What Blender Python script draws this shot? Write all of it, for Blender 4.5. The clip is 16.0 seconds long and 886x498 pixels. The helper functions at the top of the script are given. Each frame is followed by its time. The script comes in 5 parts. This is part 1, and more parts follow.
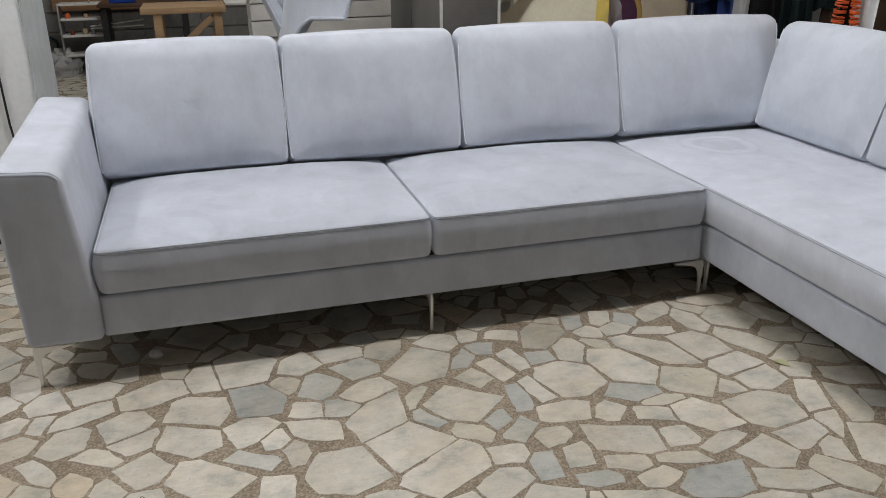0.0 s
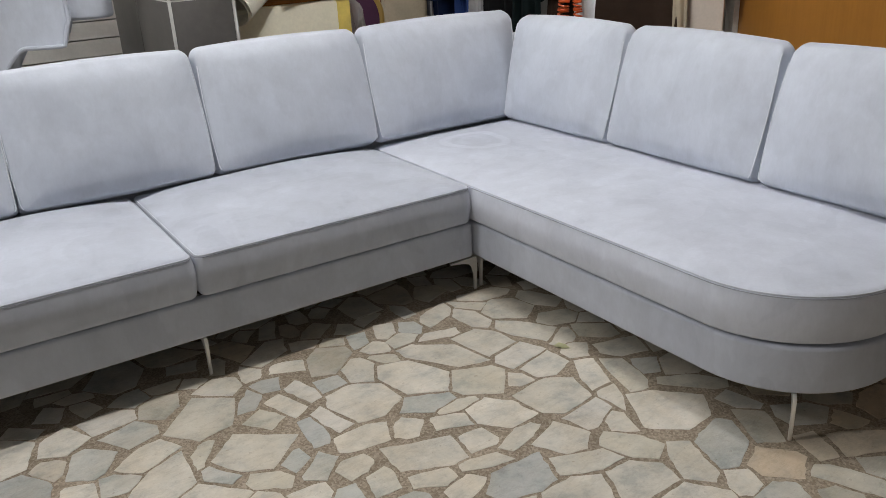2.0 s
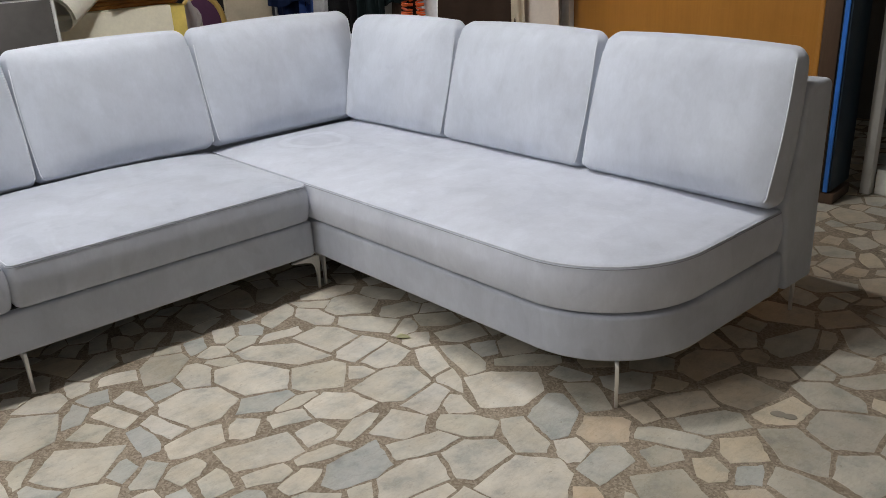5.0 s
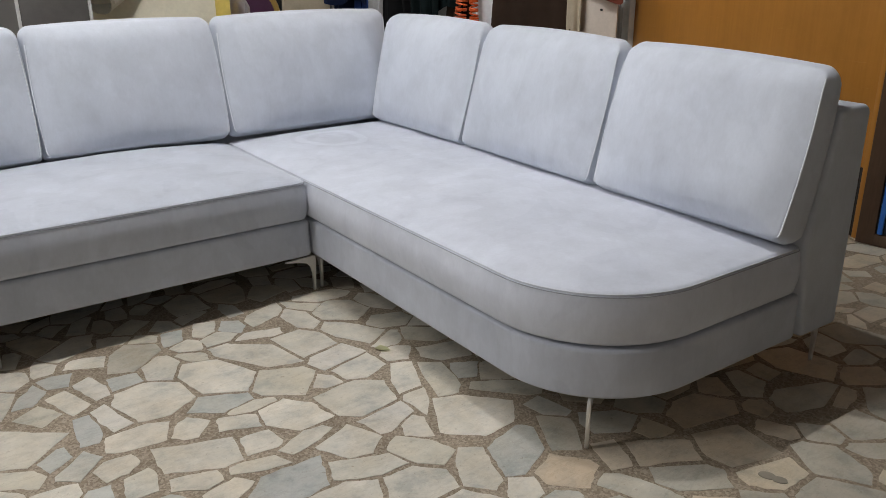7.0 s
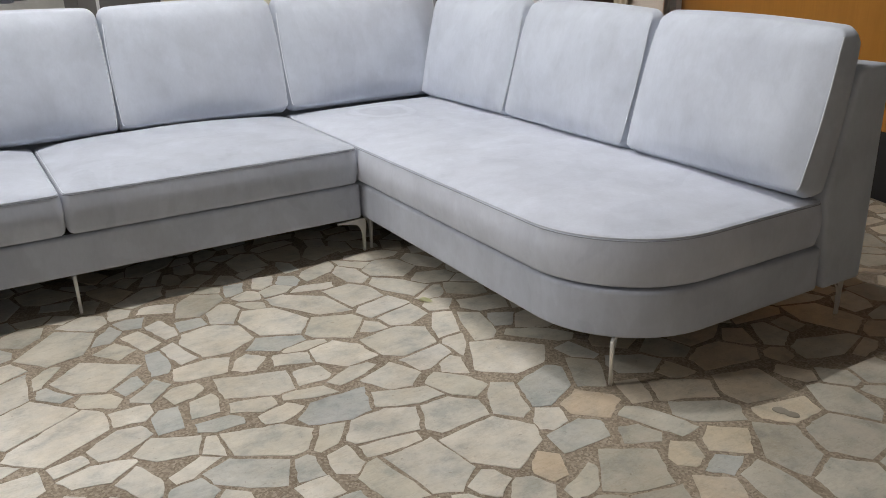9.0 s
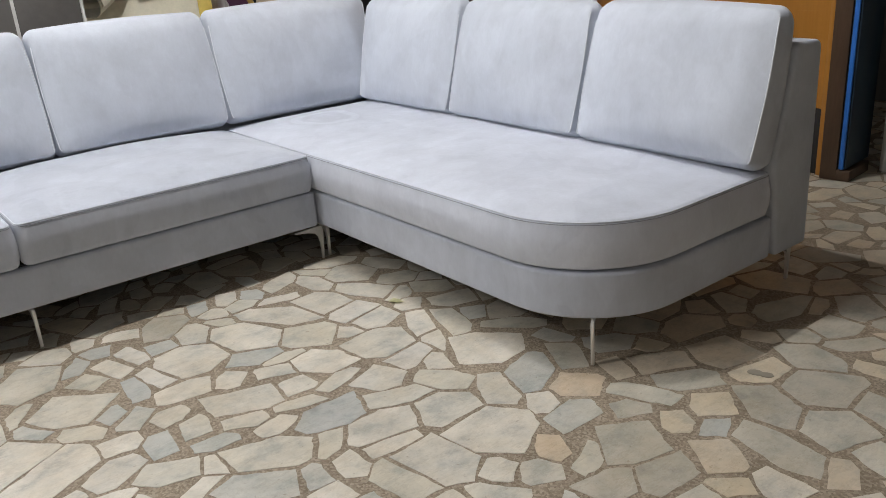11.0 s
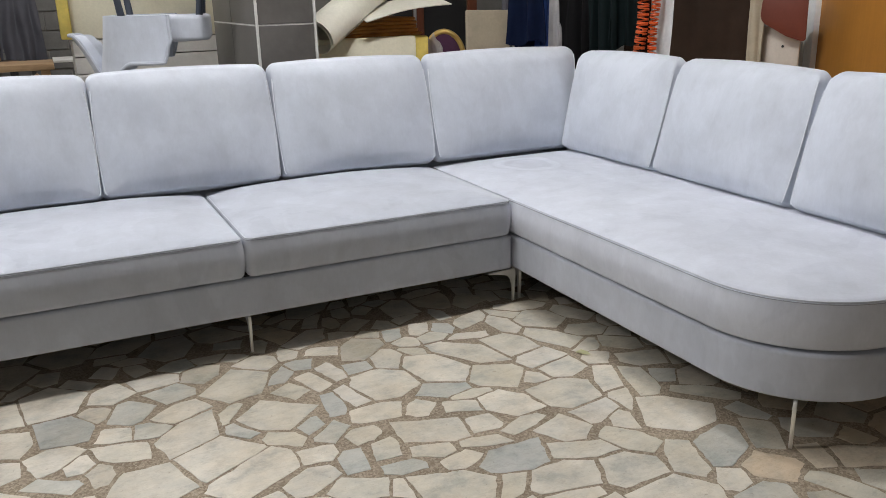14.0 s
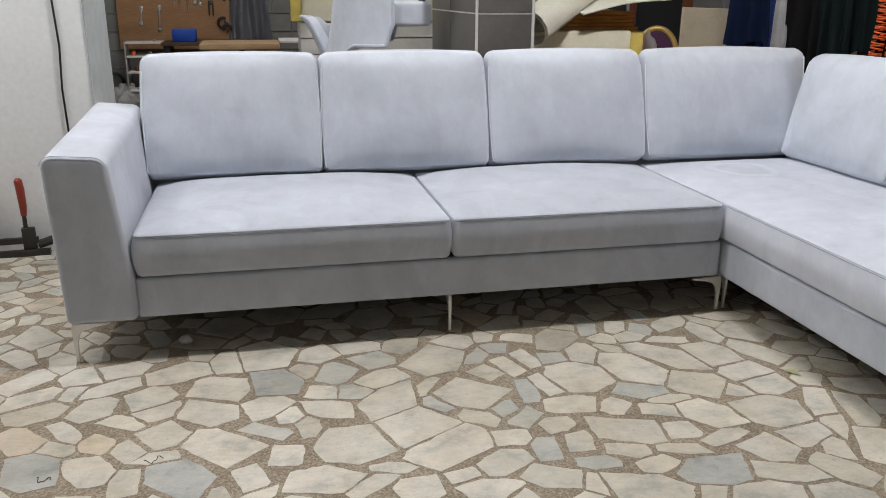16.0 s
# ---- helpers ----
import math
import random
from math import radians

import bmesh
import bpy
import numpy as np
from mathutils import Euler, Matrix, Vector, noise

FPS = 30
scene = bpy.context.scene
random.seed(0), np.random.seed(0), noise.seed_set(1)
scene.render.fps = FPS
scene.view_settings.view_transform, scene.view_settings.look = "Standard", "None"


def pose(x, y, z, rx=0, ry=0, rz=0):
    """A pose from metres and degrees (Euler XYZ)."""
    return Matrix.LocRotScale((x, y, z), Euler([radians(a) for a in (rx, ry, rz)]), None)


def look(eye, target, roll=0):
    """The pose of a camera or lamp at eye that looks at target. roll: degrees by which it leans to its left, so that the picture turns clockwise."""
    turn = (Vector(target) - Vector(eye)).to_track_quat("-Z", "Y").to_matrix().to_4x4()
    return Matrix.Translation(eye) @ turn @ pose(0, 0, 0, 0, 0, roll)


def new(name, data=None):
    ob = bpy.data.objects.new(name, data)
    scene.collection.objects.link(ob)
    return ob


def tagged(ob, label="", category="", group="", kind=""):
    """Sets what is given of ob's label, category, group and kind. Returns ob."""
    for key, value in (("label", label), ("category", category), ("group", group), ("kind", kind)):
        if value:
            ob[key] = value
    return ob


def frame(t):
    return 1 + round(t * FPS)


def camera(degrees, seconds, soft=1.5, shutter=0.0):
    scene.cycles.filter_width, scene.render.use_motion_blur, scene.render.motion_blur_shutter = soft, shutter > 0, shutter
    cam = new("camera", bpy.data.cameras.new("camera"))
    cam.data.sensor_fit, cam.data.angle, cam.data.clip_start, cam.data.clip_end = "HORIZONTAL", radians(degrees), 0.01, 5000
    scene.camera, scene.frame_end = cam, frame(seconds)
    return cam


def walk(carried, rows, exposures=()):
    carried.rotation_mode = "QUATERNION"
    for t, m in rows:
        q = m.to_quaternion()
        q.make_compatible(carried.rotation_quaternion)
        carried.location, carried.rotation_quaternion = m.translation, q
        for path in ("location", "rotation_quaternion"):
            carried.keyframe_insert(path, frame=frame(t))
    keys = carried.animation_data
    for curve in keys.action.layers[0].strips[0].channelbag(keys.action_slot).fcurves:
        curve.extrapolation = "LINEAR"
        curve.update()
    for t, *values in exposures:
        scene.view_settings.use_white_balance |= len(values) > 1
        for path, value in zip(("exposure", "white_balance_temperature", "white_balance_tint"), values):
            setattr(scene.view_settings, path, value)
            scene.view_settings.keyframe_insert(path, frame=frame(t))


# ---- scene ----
cam = camera(56.6, 16.0, soft=0.5)
PATH = [
    (0, (-1.855, -2.681, 1.411), (-1.339, -0.892, 0.68), -0.6),
    (0.5, (-1.832, -2.681, 1.431), (-1.213, -0.927, 0.696), -1.2),
    (1, (-1.82, -2.658, 1.434), (-1.094, -0.946, 0.698), -2.1),
    (1.5, (-1.806, -2.612, 1.443), (-0.942, -0.967, 0.704), -2.9),
    (2, (-1.779, -2.587, 1.443), (-0.786, -1.019, 0.696), -3.0),
    (2.5, (-1.756, -2.562, 1.436), (-0.674, -1.057, 0.685), -2.6),
    (3, (-1.728, -2.548, 1.439), (-0.568, -1.105, 0.682), -2.6),
    (3.5, (-1.714, -2.562, 1.444), (-0.508, -1.16, 0.684), -2.9),
    (4, (-1.702, -2.608, 1.439), (-0.472, -1.228, 0.676), -3.5),
    (4.2, (-1.701, -2.629, 1.428), (-0.461, -1.255, 0.669), -3.5),
    (6.3, (-1.463, -2.753, 1.3), (-0.285, -1.284, 0.623), -0.9),
    (6.5, (-1.41, -2.743, 1.308), (-0.242, -1.274, 0.616), -0.4),
    (7, (-1.329, -2.774, 1.288), (-0.245, -1.244, 0.594), -0.2),
    (7.5, (-1.274, -2.891, 1.259), (-0.318, -1.282, 0.554), -0.5),
    (8, (-1.281, -2.995, 1.249), (-0.328, -1.386, 0.543), 0.0),
    (8.5, (-1.333, -3.04, 1.256), (-0.385, -1.425, 0.552), -0.5),
    (8.7, (-1.358, -3.027, 1.235), (-0.414, -1.409, 0.533), -1.0),
    (10.8, (-1.566, -2.927, 1.212), (-0.442, -1.434, 0.5), -4.1),
    (11, (-1.568, -2.928, 1.235), (-0.439, -1.436, 0.529), -4.1),
    (11.5, (-1.578, -2.948, 1.279), (-0.442, -1.445, 0.607), -3.7),
    (12, (-1.594, -2.948, 1.28), (-0.466, -1.427, 0.637), -3.2),
    (12.5, (-1.606, -2.945, 1.278), (-0.548, -1.363, 0.662), -2.8),
    (13, (-1.632, -2.93, 1.277), (-0.658, -1.29, 0.675), -2.3),
    (13.5, (-1.659, -2.919, 1.285), (-0.776, -1.228, 0.686), -2.0),
    (14, (-1.686, -2.91, 1.279), (-0.875, -1.181, 0.685), -1.5),
    (14.5, (-1.711, -2.905, 1.272), (-1.016, -1.125, 0.685), -1.1),
    (15, (-1.745, -2.89, 1.264), (-1.136, -1.079, 0.673), -0.3),
    (15.5, (-1.778, -2.89, 1.257), (-1.26, -1.051, 0.663), 0.3),
    (16, (-1.795, -2.884, 1.257), (-1.383, -1.021, 0.658), 0.3),
]
walk(cam, [(t, look(eye, target, roll)) for t, eye, target, roll in PATH],
     exposures=[(0.0, -0.39), (2.0, -0.33), (4.0, -0.27), (7.5, -0.27), (11.0, -0.08), (12.5, -0.08), (14.5, -0.14), (16.0, -0.14)])
# ---------------------------------------------------------------- light
world = bpy.data.worlds.new("world")
scene.world = world
world.use_nodes = True
world.node_tree.nodes["Background"].inputs[0].default_value = (0.9, 0.95, 1.0, 1)
world.node_tree.nodes["Background"].inputs[1].default_value = 0.03


def bulb(name, x, y, z, power, radius=0.06, colour=(1.0, 0.985, 0.98)):
    """A bare lamp out of view: ceiling bulbs read from shadows, and added fill."""
    lamp = bpy.data.lights.new(name, "POINT")
    lamp.shadow_soft_size, lamp.energy, lamp.color = radius, power, colour
    ob = new(name, lamp)
    ob.location = (x, y, z)
    return ob


bulb("ceiling_bulb", -3.05, 0.02, 3.6, 86, 0.06)
for x, power in ((-0.95, 38), (-0.5, 66), (-0.04, 160)):
    bulb("ceiling_bulb", x, 0.0, 3.6, power, 0.045)
bulb("ceiling_bulb", -4.2, 0.3, 3.3, 130, 0.06)
# Fill added behind the camera for faces turned south; no lamp is known there.
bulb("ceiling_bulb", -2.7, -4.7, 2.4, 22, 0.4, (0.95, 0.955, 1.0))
# Two more added to brighten the back room, without a known source.
bulb("ceiling_bulb", -1.6, 5.0, 3.6, 95, 0.2)
bulb("ceiling_bulb", -1.8, 2.9, 3.6, 115, 0.1)


# ---------------------------------------------------------------- materials
class Mat:
    def __init__(self, name, rough=0.6, metal=0.0, spec=0.5):
        self.m = bpy.data.materials.new(name)
        self.m.use_nodes = True
        self.t = self.m.node_tree
        self.p = self.t.nodes["Principled BSDF"]
        self.p.inputs["Roughness"].default_value = rough
        self.p.inputs["Metallic"].default_value = metal
        self.p.inputs["Specular IOR Level"].default_value = spec
        self.laid = False

    def node(self, kind, **values):
        n = self.t.nodes.new(kind)
        for key, value in values.items():
            n.inputs[key.replace("_", " ")].default_value = value
        return n

    def link(self, a, b):
        self.t.links.new(a, b)

    def coords(self, scale=(1, 1, 1), turn=(0, 0, 0)):
        c = self.t.nodes.new("ShaderNodeTexCoord")
        m = self.node("ShaderNodeMapping", Scale=scale, Rotation=turn)
        if self.laid:
            c = self.t.nodes.new("ShaderNodeNewGeometry")
        self.link(c.outputs["Position" if self.laid else "Object"], m.inputs["Vector"])
        return m.outputs["Vector"]

    def noise(self, scale, detail=4, rough=0.55, stretch=(1, 1, 1)):
        n = self.node("ShaderNodeTexNoise", Scale=scale, Detail=detail, Roughness=rough)
        self.link(self.coords(stretch), n.inputs["Vector"])
        return n.outputs["Fac"]

    def ramp(self, fac, *stops):
        r = self.t.nodes.new("ShaderNodeValToRGB")
        e = r.color_ramp.elements
        while len(e) < len(stops):
            e.new(0.5)
        for k, (pos, col) in zip(e, stops):
            k.position, k.color = pos, (*col, 1)
        self.link(fac, r.inputs["Fac"])
        return r.outputs["Color"]

    def mix(self, a, b, fac=0.5, kind="MIX"):
        x = self.t.nodes.new("ShaderNodeMix")
        x.data_type, x.blend_type = "RGBA", kind
        if isinstance(fac, float):
            x.inputs["Factor"].default_value = fac
        else:
            self.link(fac, x.inputs["Factor"])
        for socket, value in ((x.inputs[6], a), (x.inputs[7], b)):
            if isinstance(value, tuple):
                socket.default_value = (*value, 1)
            else:
                self.link(value, socket)
        return x.outputs[2]

    def colour(self, c):
        if isinstance(c, tuple):
            self.p.inputs["Base Color"].default_value = (*c, 1)
        else:
            self.link(c, self.p.inputs["Base Color"])
        return self

    def roughness(self, fac, lo, hi):
        r = self.node("ShaderNodeMapRange", To_Min=lo, To_Max=hi)
        self.link(fac, r.inputs["Value"])
        self.link(r.outputs[0], self.p.inputs["Roughness"])
        return self

    def bump(self, fac, strength=0.2, distance=0.002):
        b = self.node("ShaderNodeBump", Strength=strength, Distance=distance)
        self.link(fac, b.inputs["Height"])
        if self.p.inputs["Normal"].links:
            self.link(self.p.inputs["Normal"].links[0].from_socket, b.inputs["Normal"])
        self.link(b.outputs[0], self.p.inputs["Normal"])
        return self


def shade(c, f):
    return tuple(min(1.0, v * f) for v in c)


def plain(name, c, rough=0.6, metal=0.0, vary=0.12, scale=6.0, grain=60.0, bump=0.1, spec=0.4):
    """A surface with stains at one scale and grain at another."""
    k = Mat(name, rough, metal, spec)
    big, fine = k.noise(scale, 5), k.noise(grain, 3)
    a = k.ramp(big, (0.3, shade(c, 1 - vary)), (0.7, shade(c, 1 + vary)))
    b = k.ramp(fine, (0.3, (0.88, 0.88, 0.88)), (0.7, (1.0, 1.0, 1.0)))
    k.colour(k.mix(a, b, 0.6, "MULTIPLY"))
    k.roughness(big, max(0.05, rough - 0.1), min(1.0, rough + 0.1))
    return k.bump(fine, bump).m


def velvet(name, c, stroked=0.3, swirl=None):
    k = Mat(name, 0.88, 0.0, 0.25)
    brushed = k.noise(4.5, 6, 0.62)
    streaks = k.noise(17, 5, 0.62, (1.0, 1.0, 0.3))
    weave = k.noise(420, 2)
    a = k.ramp(brushed, (0.36, shade(c, 0.94)), (0.47, c), (0.53, shade(c, 1.01)), (0.6, shade(c, 1.06)))
    b = k.ramp(streaks, (0.33, (0.86, 0.86, 0.87)), (0.5, (0.98, 0.98, 0.98)), (0.66, (1.05, 1.05, 1.05)))
    a = k.mix(a, b, 0.3, "MULTIPLY")
    # Strokes where a palm has turned the pile.
    strokes = k.node("ShaderNodeTexNoise", Scale=3.1, Detail=3.0, Roughness=0.5, Distortion=1.6)
    k.link(k.coords((1.0, 1.0, 0.7)), strokes.inputs["Vector"])
    s = k.ramp(strokes.outputs["Fac"], (0.40, (0.88, 0.885, 0.895)), (0.425, (0.975, 0.975, 0.975)), (0.575, (1.0, 1.0, 1.0)), (0.6, (1.07, 1.07, 1.065)))
    a = k.mix(a, s, stroked, "MULTIPLY")
    if swirl:
        # A round stroke left by a palm: x, y and radius.
        x, y, r = swirl
        way = k.node("ShaderNodeMapping", Location=(-x, -y, 0), Scale=(1, 1, 0))
        place = k.t.nodes.new("ShaderNodeTexCoord")
        k.link(place.outputs["Object"], way.inputs["Vector"])
        far = k.t.nodes.new("ShaderNodeVectorMath")
        far.operation = "LENGTH"
        k.link(way.outputs["Vector"], far.inputs[0])
        bent = k.t.nodes.new("ShaderNodeMath")
        bent.operation = "MULTIPLY_ADD"
        bent.inputs[1].default_value = 0.11
        k.link(k.noise(6, 2, 0.4), bent.inputs[0])
        k.link(far.outputs["Value"], bent.inputs[2])
        b = r + 0.055
        ring = k.ramp(bent.outputs[0], (b - 0.09, (1, 1, 1)), (b - 0.075, (0.93, 0.93, 0.935)), (b - 0.055, (0.95, 0.95, 0.955)), (b - 0.045, (1.08, 1.08, 1.075)),
                      (b - 0.012, (1.07, 1.07, 1.065)), (b - 0.002, (0.93, 0.93, 0.935)), (b + 0.03, (0.97, 0.97, 0.975)), (b + 0.06, (1, 1, 1)))
        a = k.mix(a, ring, 0.8, "MULTIPLY")
    nap = k.noise(110, 4, 0.7, (1.0, 1.0, 0.35))
    k.colour(k.mix(a, k.ramp(nap, (0.32, (0.9, 0.9, 0.905)), (0.68, (1.07, 1.07, 1.07))), 0.26, "MULTIPLY"))
    k.p.inputs["Sheen Weight"].default_value = 0.3
    k.p.inputs["Sheen Roughness"].default_value = 0.45
    k.bump(weave, 0.25, 0.0006)
    return k.bump(brushed, 0.18, 0.006).m


def wood(name, c, rough=0.45, along=(1, 1, 0.12), scale=9.0, vary=0.22):
    k = Mat(name, rough, 0.0, 0.4)
    rings = k.noise(scale, 6, 0.6, along)
    pores = k.noise(scale * 12, 3, 0.6, along)
    a = k.ramp(rings, (0.3, shade(c, 1 - vary)), (0.55, c), (0.75, shade(c, 1 + vary)))
    b = k.ramp(pores, (0.35, (0.8, 0.78, 0.75)), (0.6, (1.0, 1.0, 1.0)))
    k.colour(k.mix(a, b, 0.6, "MULTIPLY"))
    return k.bump(pores, 0.12, 0.001).m


def veneer(name, c):
    """Smooth varnished veneer: broad soft figure, faint pores and a few fine scratches across."""
    k = Mat(name, 0.34, 0.0, 0.45)
    figure = k.noise(1.1, 4, 0.5, (1.0, 1.0, 0.18))
    pores = k.noise(55, 3, 0.6, (1, 1, 0.04))
    wear = k.noise(7, 5, 0.65)
    cuts = k.noise(16, 2, 0.4, (0.12, 0.12, 7.0))
    a = k.ramp(figure, (0.32, shade(c, 0.84)), (0.5, c), (0.68, shade(c, 1.14)))
    a = k.mix(a, k.ramp(pores, (0.35, (0.88, 0.86, 0.83)), (0.6, (1.0, 1.0, 1.0))), 0.5, "MULTIPLY")
    a = k.mix(a, k.ramp(wear, (0.3, (0.9, 0.89, 0.87)), (0.7, (1.05, 1.05, 1.05))), 0.8, "MULTIPLY")
    k.colour(k.mix(a, k.ramp(cuts, (0.715, (0, 0, 0)), (0.725, (0.09, 0.07, 0.04)), (0.735, (0, 0, 0))), 0.7, "ADD"))
    return k.roughness(wear, 0.26, 0.46).m


def stained_board(name):
    """Pale plywood with a brown stain across it, darkest along a wavy line."""
    k = Mat(name, 0.55, 0.0, 0.35)
    grain = k.noise(6, 5, 0.6, (0.15, 1, 1))
    flow = k.noise(3.2, 4, 0.5, (0.5, 1, 1))
    t = k.t.nodes.new("ShaderNodeTexCoord")
    xyz = k.t.nodes.new("ShaderNodeSeparateXYZ")
    k.link(t.outputs["Object"], xyz.inputs[0])
    high = k.t.nodes.new("ShaderNodeMath")
    high.operation = "MULTIPLY_ADD"
    high.inputs[1].default_value = 0.09
    k.link(flow, high.inputs[0])
    k.link(xyz.outputs["Z"], high.inputs[2])
    band = k.ramp(high.outputs[0], (0.14, (0.76, 0.67, 0.55)), (0.165, (0.5, 0.37, 0.25)), (0.195, (0.42, 0.29, 0.18)), (0.205, (0.26, 0.16, 0.09)),
                  (0.215, (0.52, 0.38, 0.26)), (0.25, (0.54, 0.4, 0.28)), (0.27, (0.74, 0.64, 0.52)))
    k.colour(k.mix(band, k.ramp(grain, (0.35, (0.86, 0.84, 0.81)), (0.65, (1.04, 1.03, 1.02))), 0.7, "MULTIPLY"))
    return k.bump(grain, 0.08, 0.001).m


def paving(name, *colours):
    """Marble offcuts: each piece takes its own tint, with clouds, veins and scratches."""
    k = Mat(name, 0.42, 0.0, 0.45)
    k.laid = True
    info = k.t.nodes.new("ShaderNodeObjectInfo")
    geo = k.t.nodes.new("ShaderNodeNewGeometry")
    add = k.t.nodes.new("ShaderNodeMath")
    add.operation = "ADD"
    k.link(info.outputs["Random"], add.inputs[0])
    k.link(geo.outputs["Random Per Island"], add.inputs[1])
    frac = k.t.nodes.new("ShaderNodeMath")
    frac.operation = "FRACT"
    k.link(add.outputs[0], frac.inputs[0])
    n = len(colours)
    tint = k.ramp(frac.outputs[0], *[(i / n, c) for i, c in enumerate(colours)])
    tint.node.color_ramp.interpolation = "CONSTANT"
    clouds = k.noise(9, 6, 0.65)
    veins = k.noise(5, 8, 0.7, (1, 2.6, 1))
    specks = k.noise(140, 2)
    a = k.mix(tint, k.ramp(clouds, (0.36, (0.74, 0.76, 0.76)), (0.46, (0.95, 0.95, 0.93)), (0.62, (1.1, 1.08, 1.04))), 1.0, "MULTIPLY")
    v = k.ramp(veins, (0.47, (1, 1, 1)), (0.5, (0.8, 0.78, 0.75)), (0.53, (1, 1, 1)))
    a = k.mix(a, v, 0.5, "MULTIPLY")
    stains = k.noise(3.2, 7, 0.7)
    a = k.mix(a, k.ramp(stains, (0.42, (1, 1, 1)), (0.62, (0.84, 0.8, 0.73))), 0.8, "MULTIPLY")
    scratches = k.noise(9, 2, 0.4, (1.0, 9.0, 1.0))
    a = k.mix(a, k.ramp(scratches, (0.66, (0, 0, 0)), (0.675, (0.1, 0.1, 0.095)), (0.69, (0, 0, 0))), 0.6, "ADD")
    pits = k.noise(55, 3, 0.5)
    a = k.mix(a, k.ramp(pits, (0.28, (0.55, 0.5, 0.44)), (0.33, (1, 1, 1))), 0.5, "MULTIPLY")
    k.colour(k.mix(a, k.ramp(specks, (0.34, (0.8, 0.78, 0.74)), (0.46, (1, 1, 1))), 0.3, "MULTIPLY"))
    k.roughness(clouds, 0.3, 0.6)
    return k.bump(clouds, 0.08, 0.003).m


def aggregate(name):
    k = Mat(name, 0.8, 0.0, 0.3)
    pebbles = k.node("ShaderNodeTexVoronoi", Scale=170.0)
    k.link(k.coords(), pebbles.inputs["Vector"])
    dirt = k.noise(7, 5)
    grey = k.t.nodes.new("ShaderNodeRGBToBW")
    k.link(pebbles.outputs["Color"], grey.inputs[0])
    a = k.ramp(grey.outputs[0], (0.2, (0.25, 0.205, 0.15)), (0.5, (0.32, 0.265, 0.2)), (0.8, (0.42, 0.36, 0.285)))
    b = k.ramp(dirt, (0.3, (0.7, 0.68, 0.65)), (0.7, (1.05, 1.03, 1.0)))
    k.colour(k.mix(a, b, 1.0, "MULTIPLY"))
    return k.bump(pebbles.outputs["Distance"], 0.4, 0.002).m


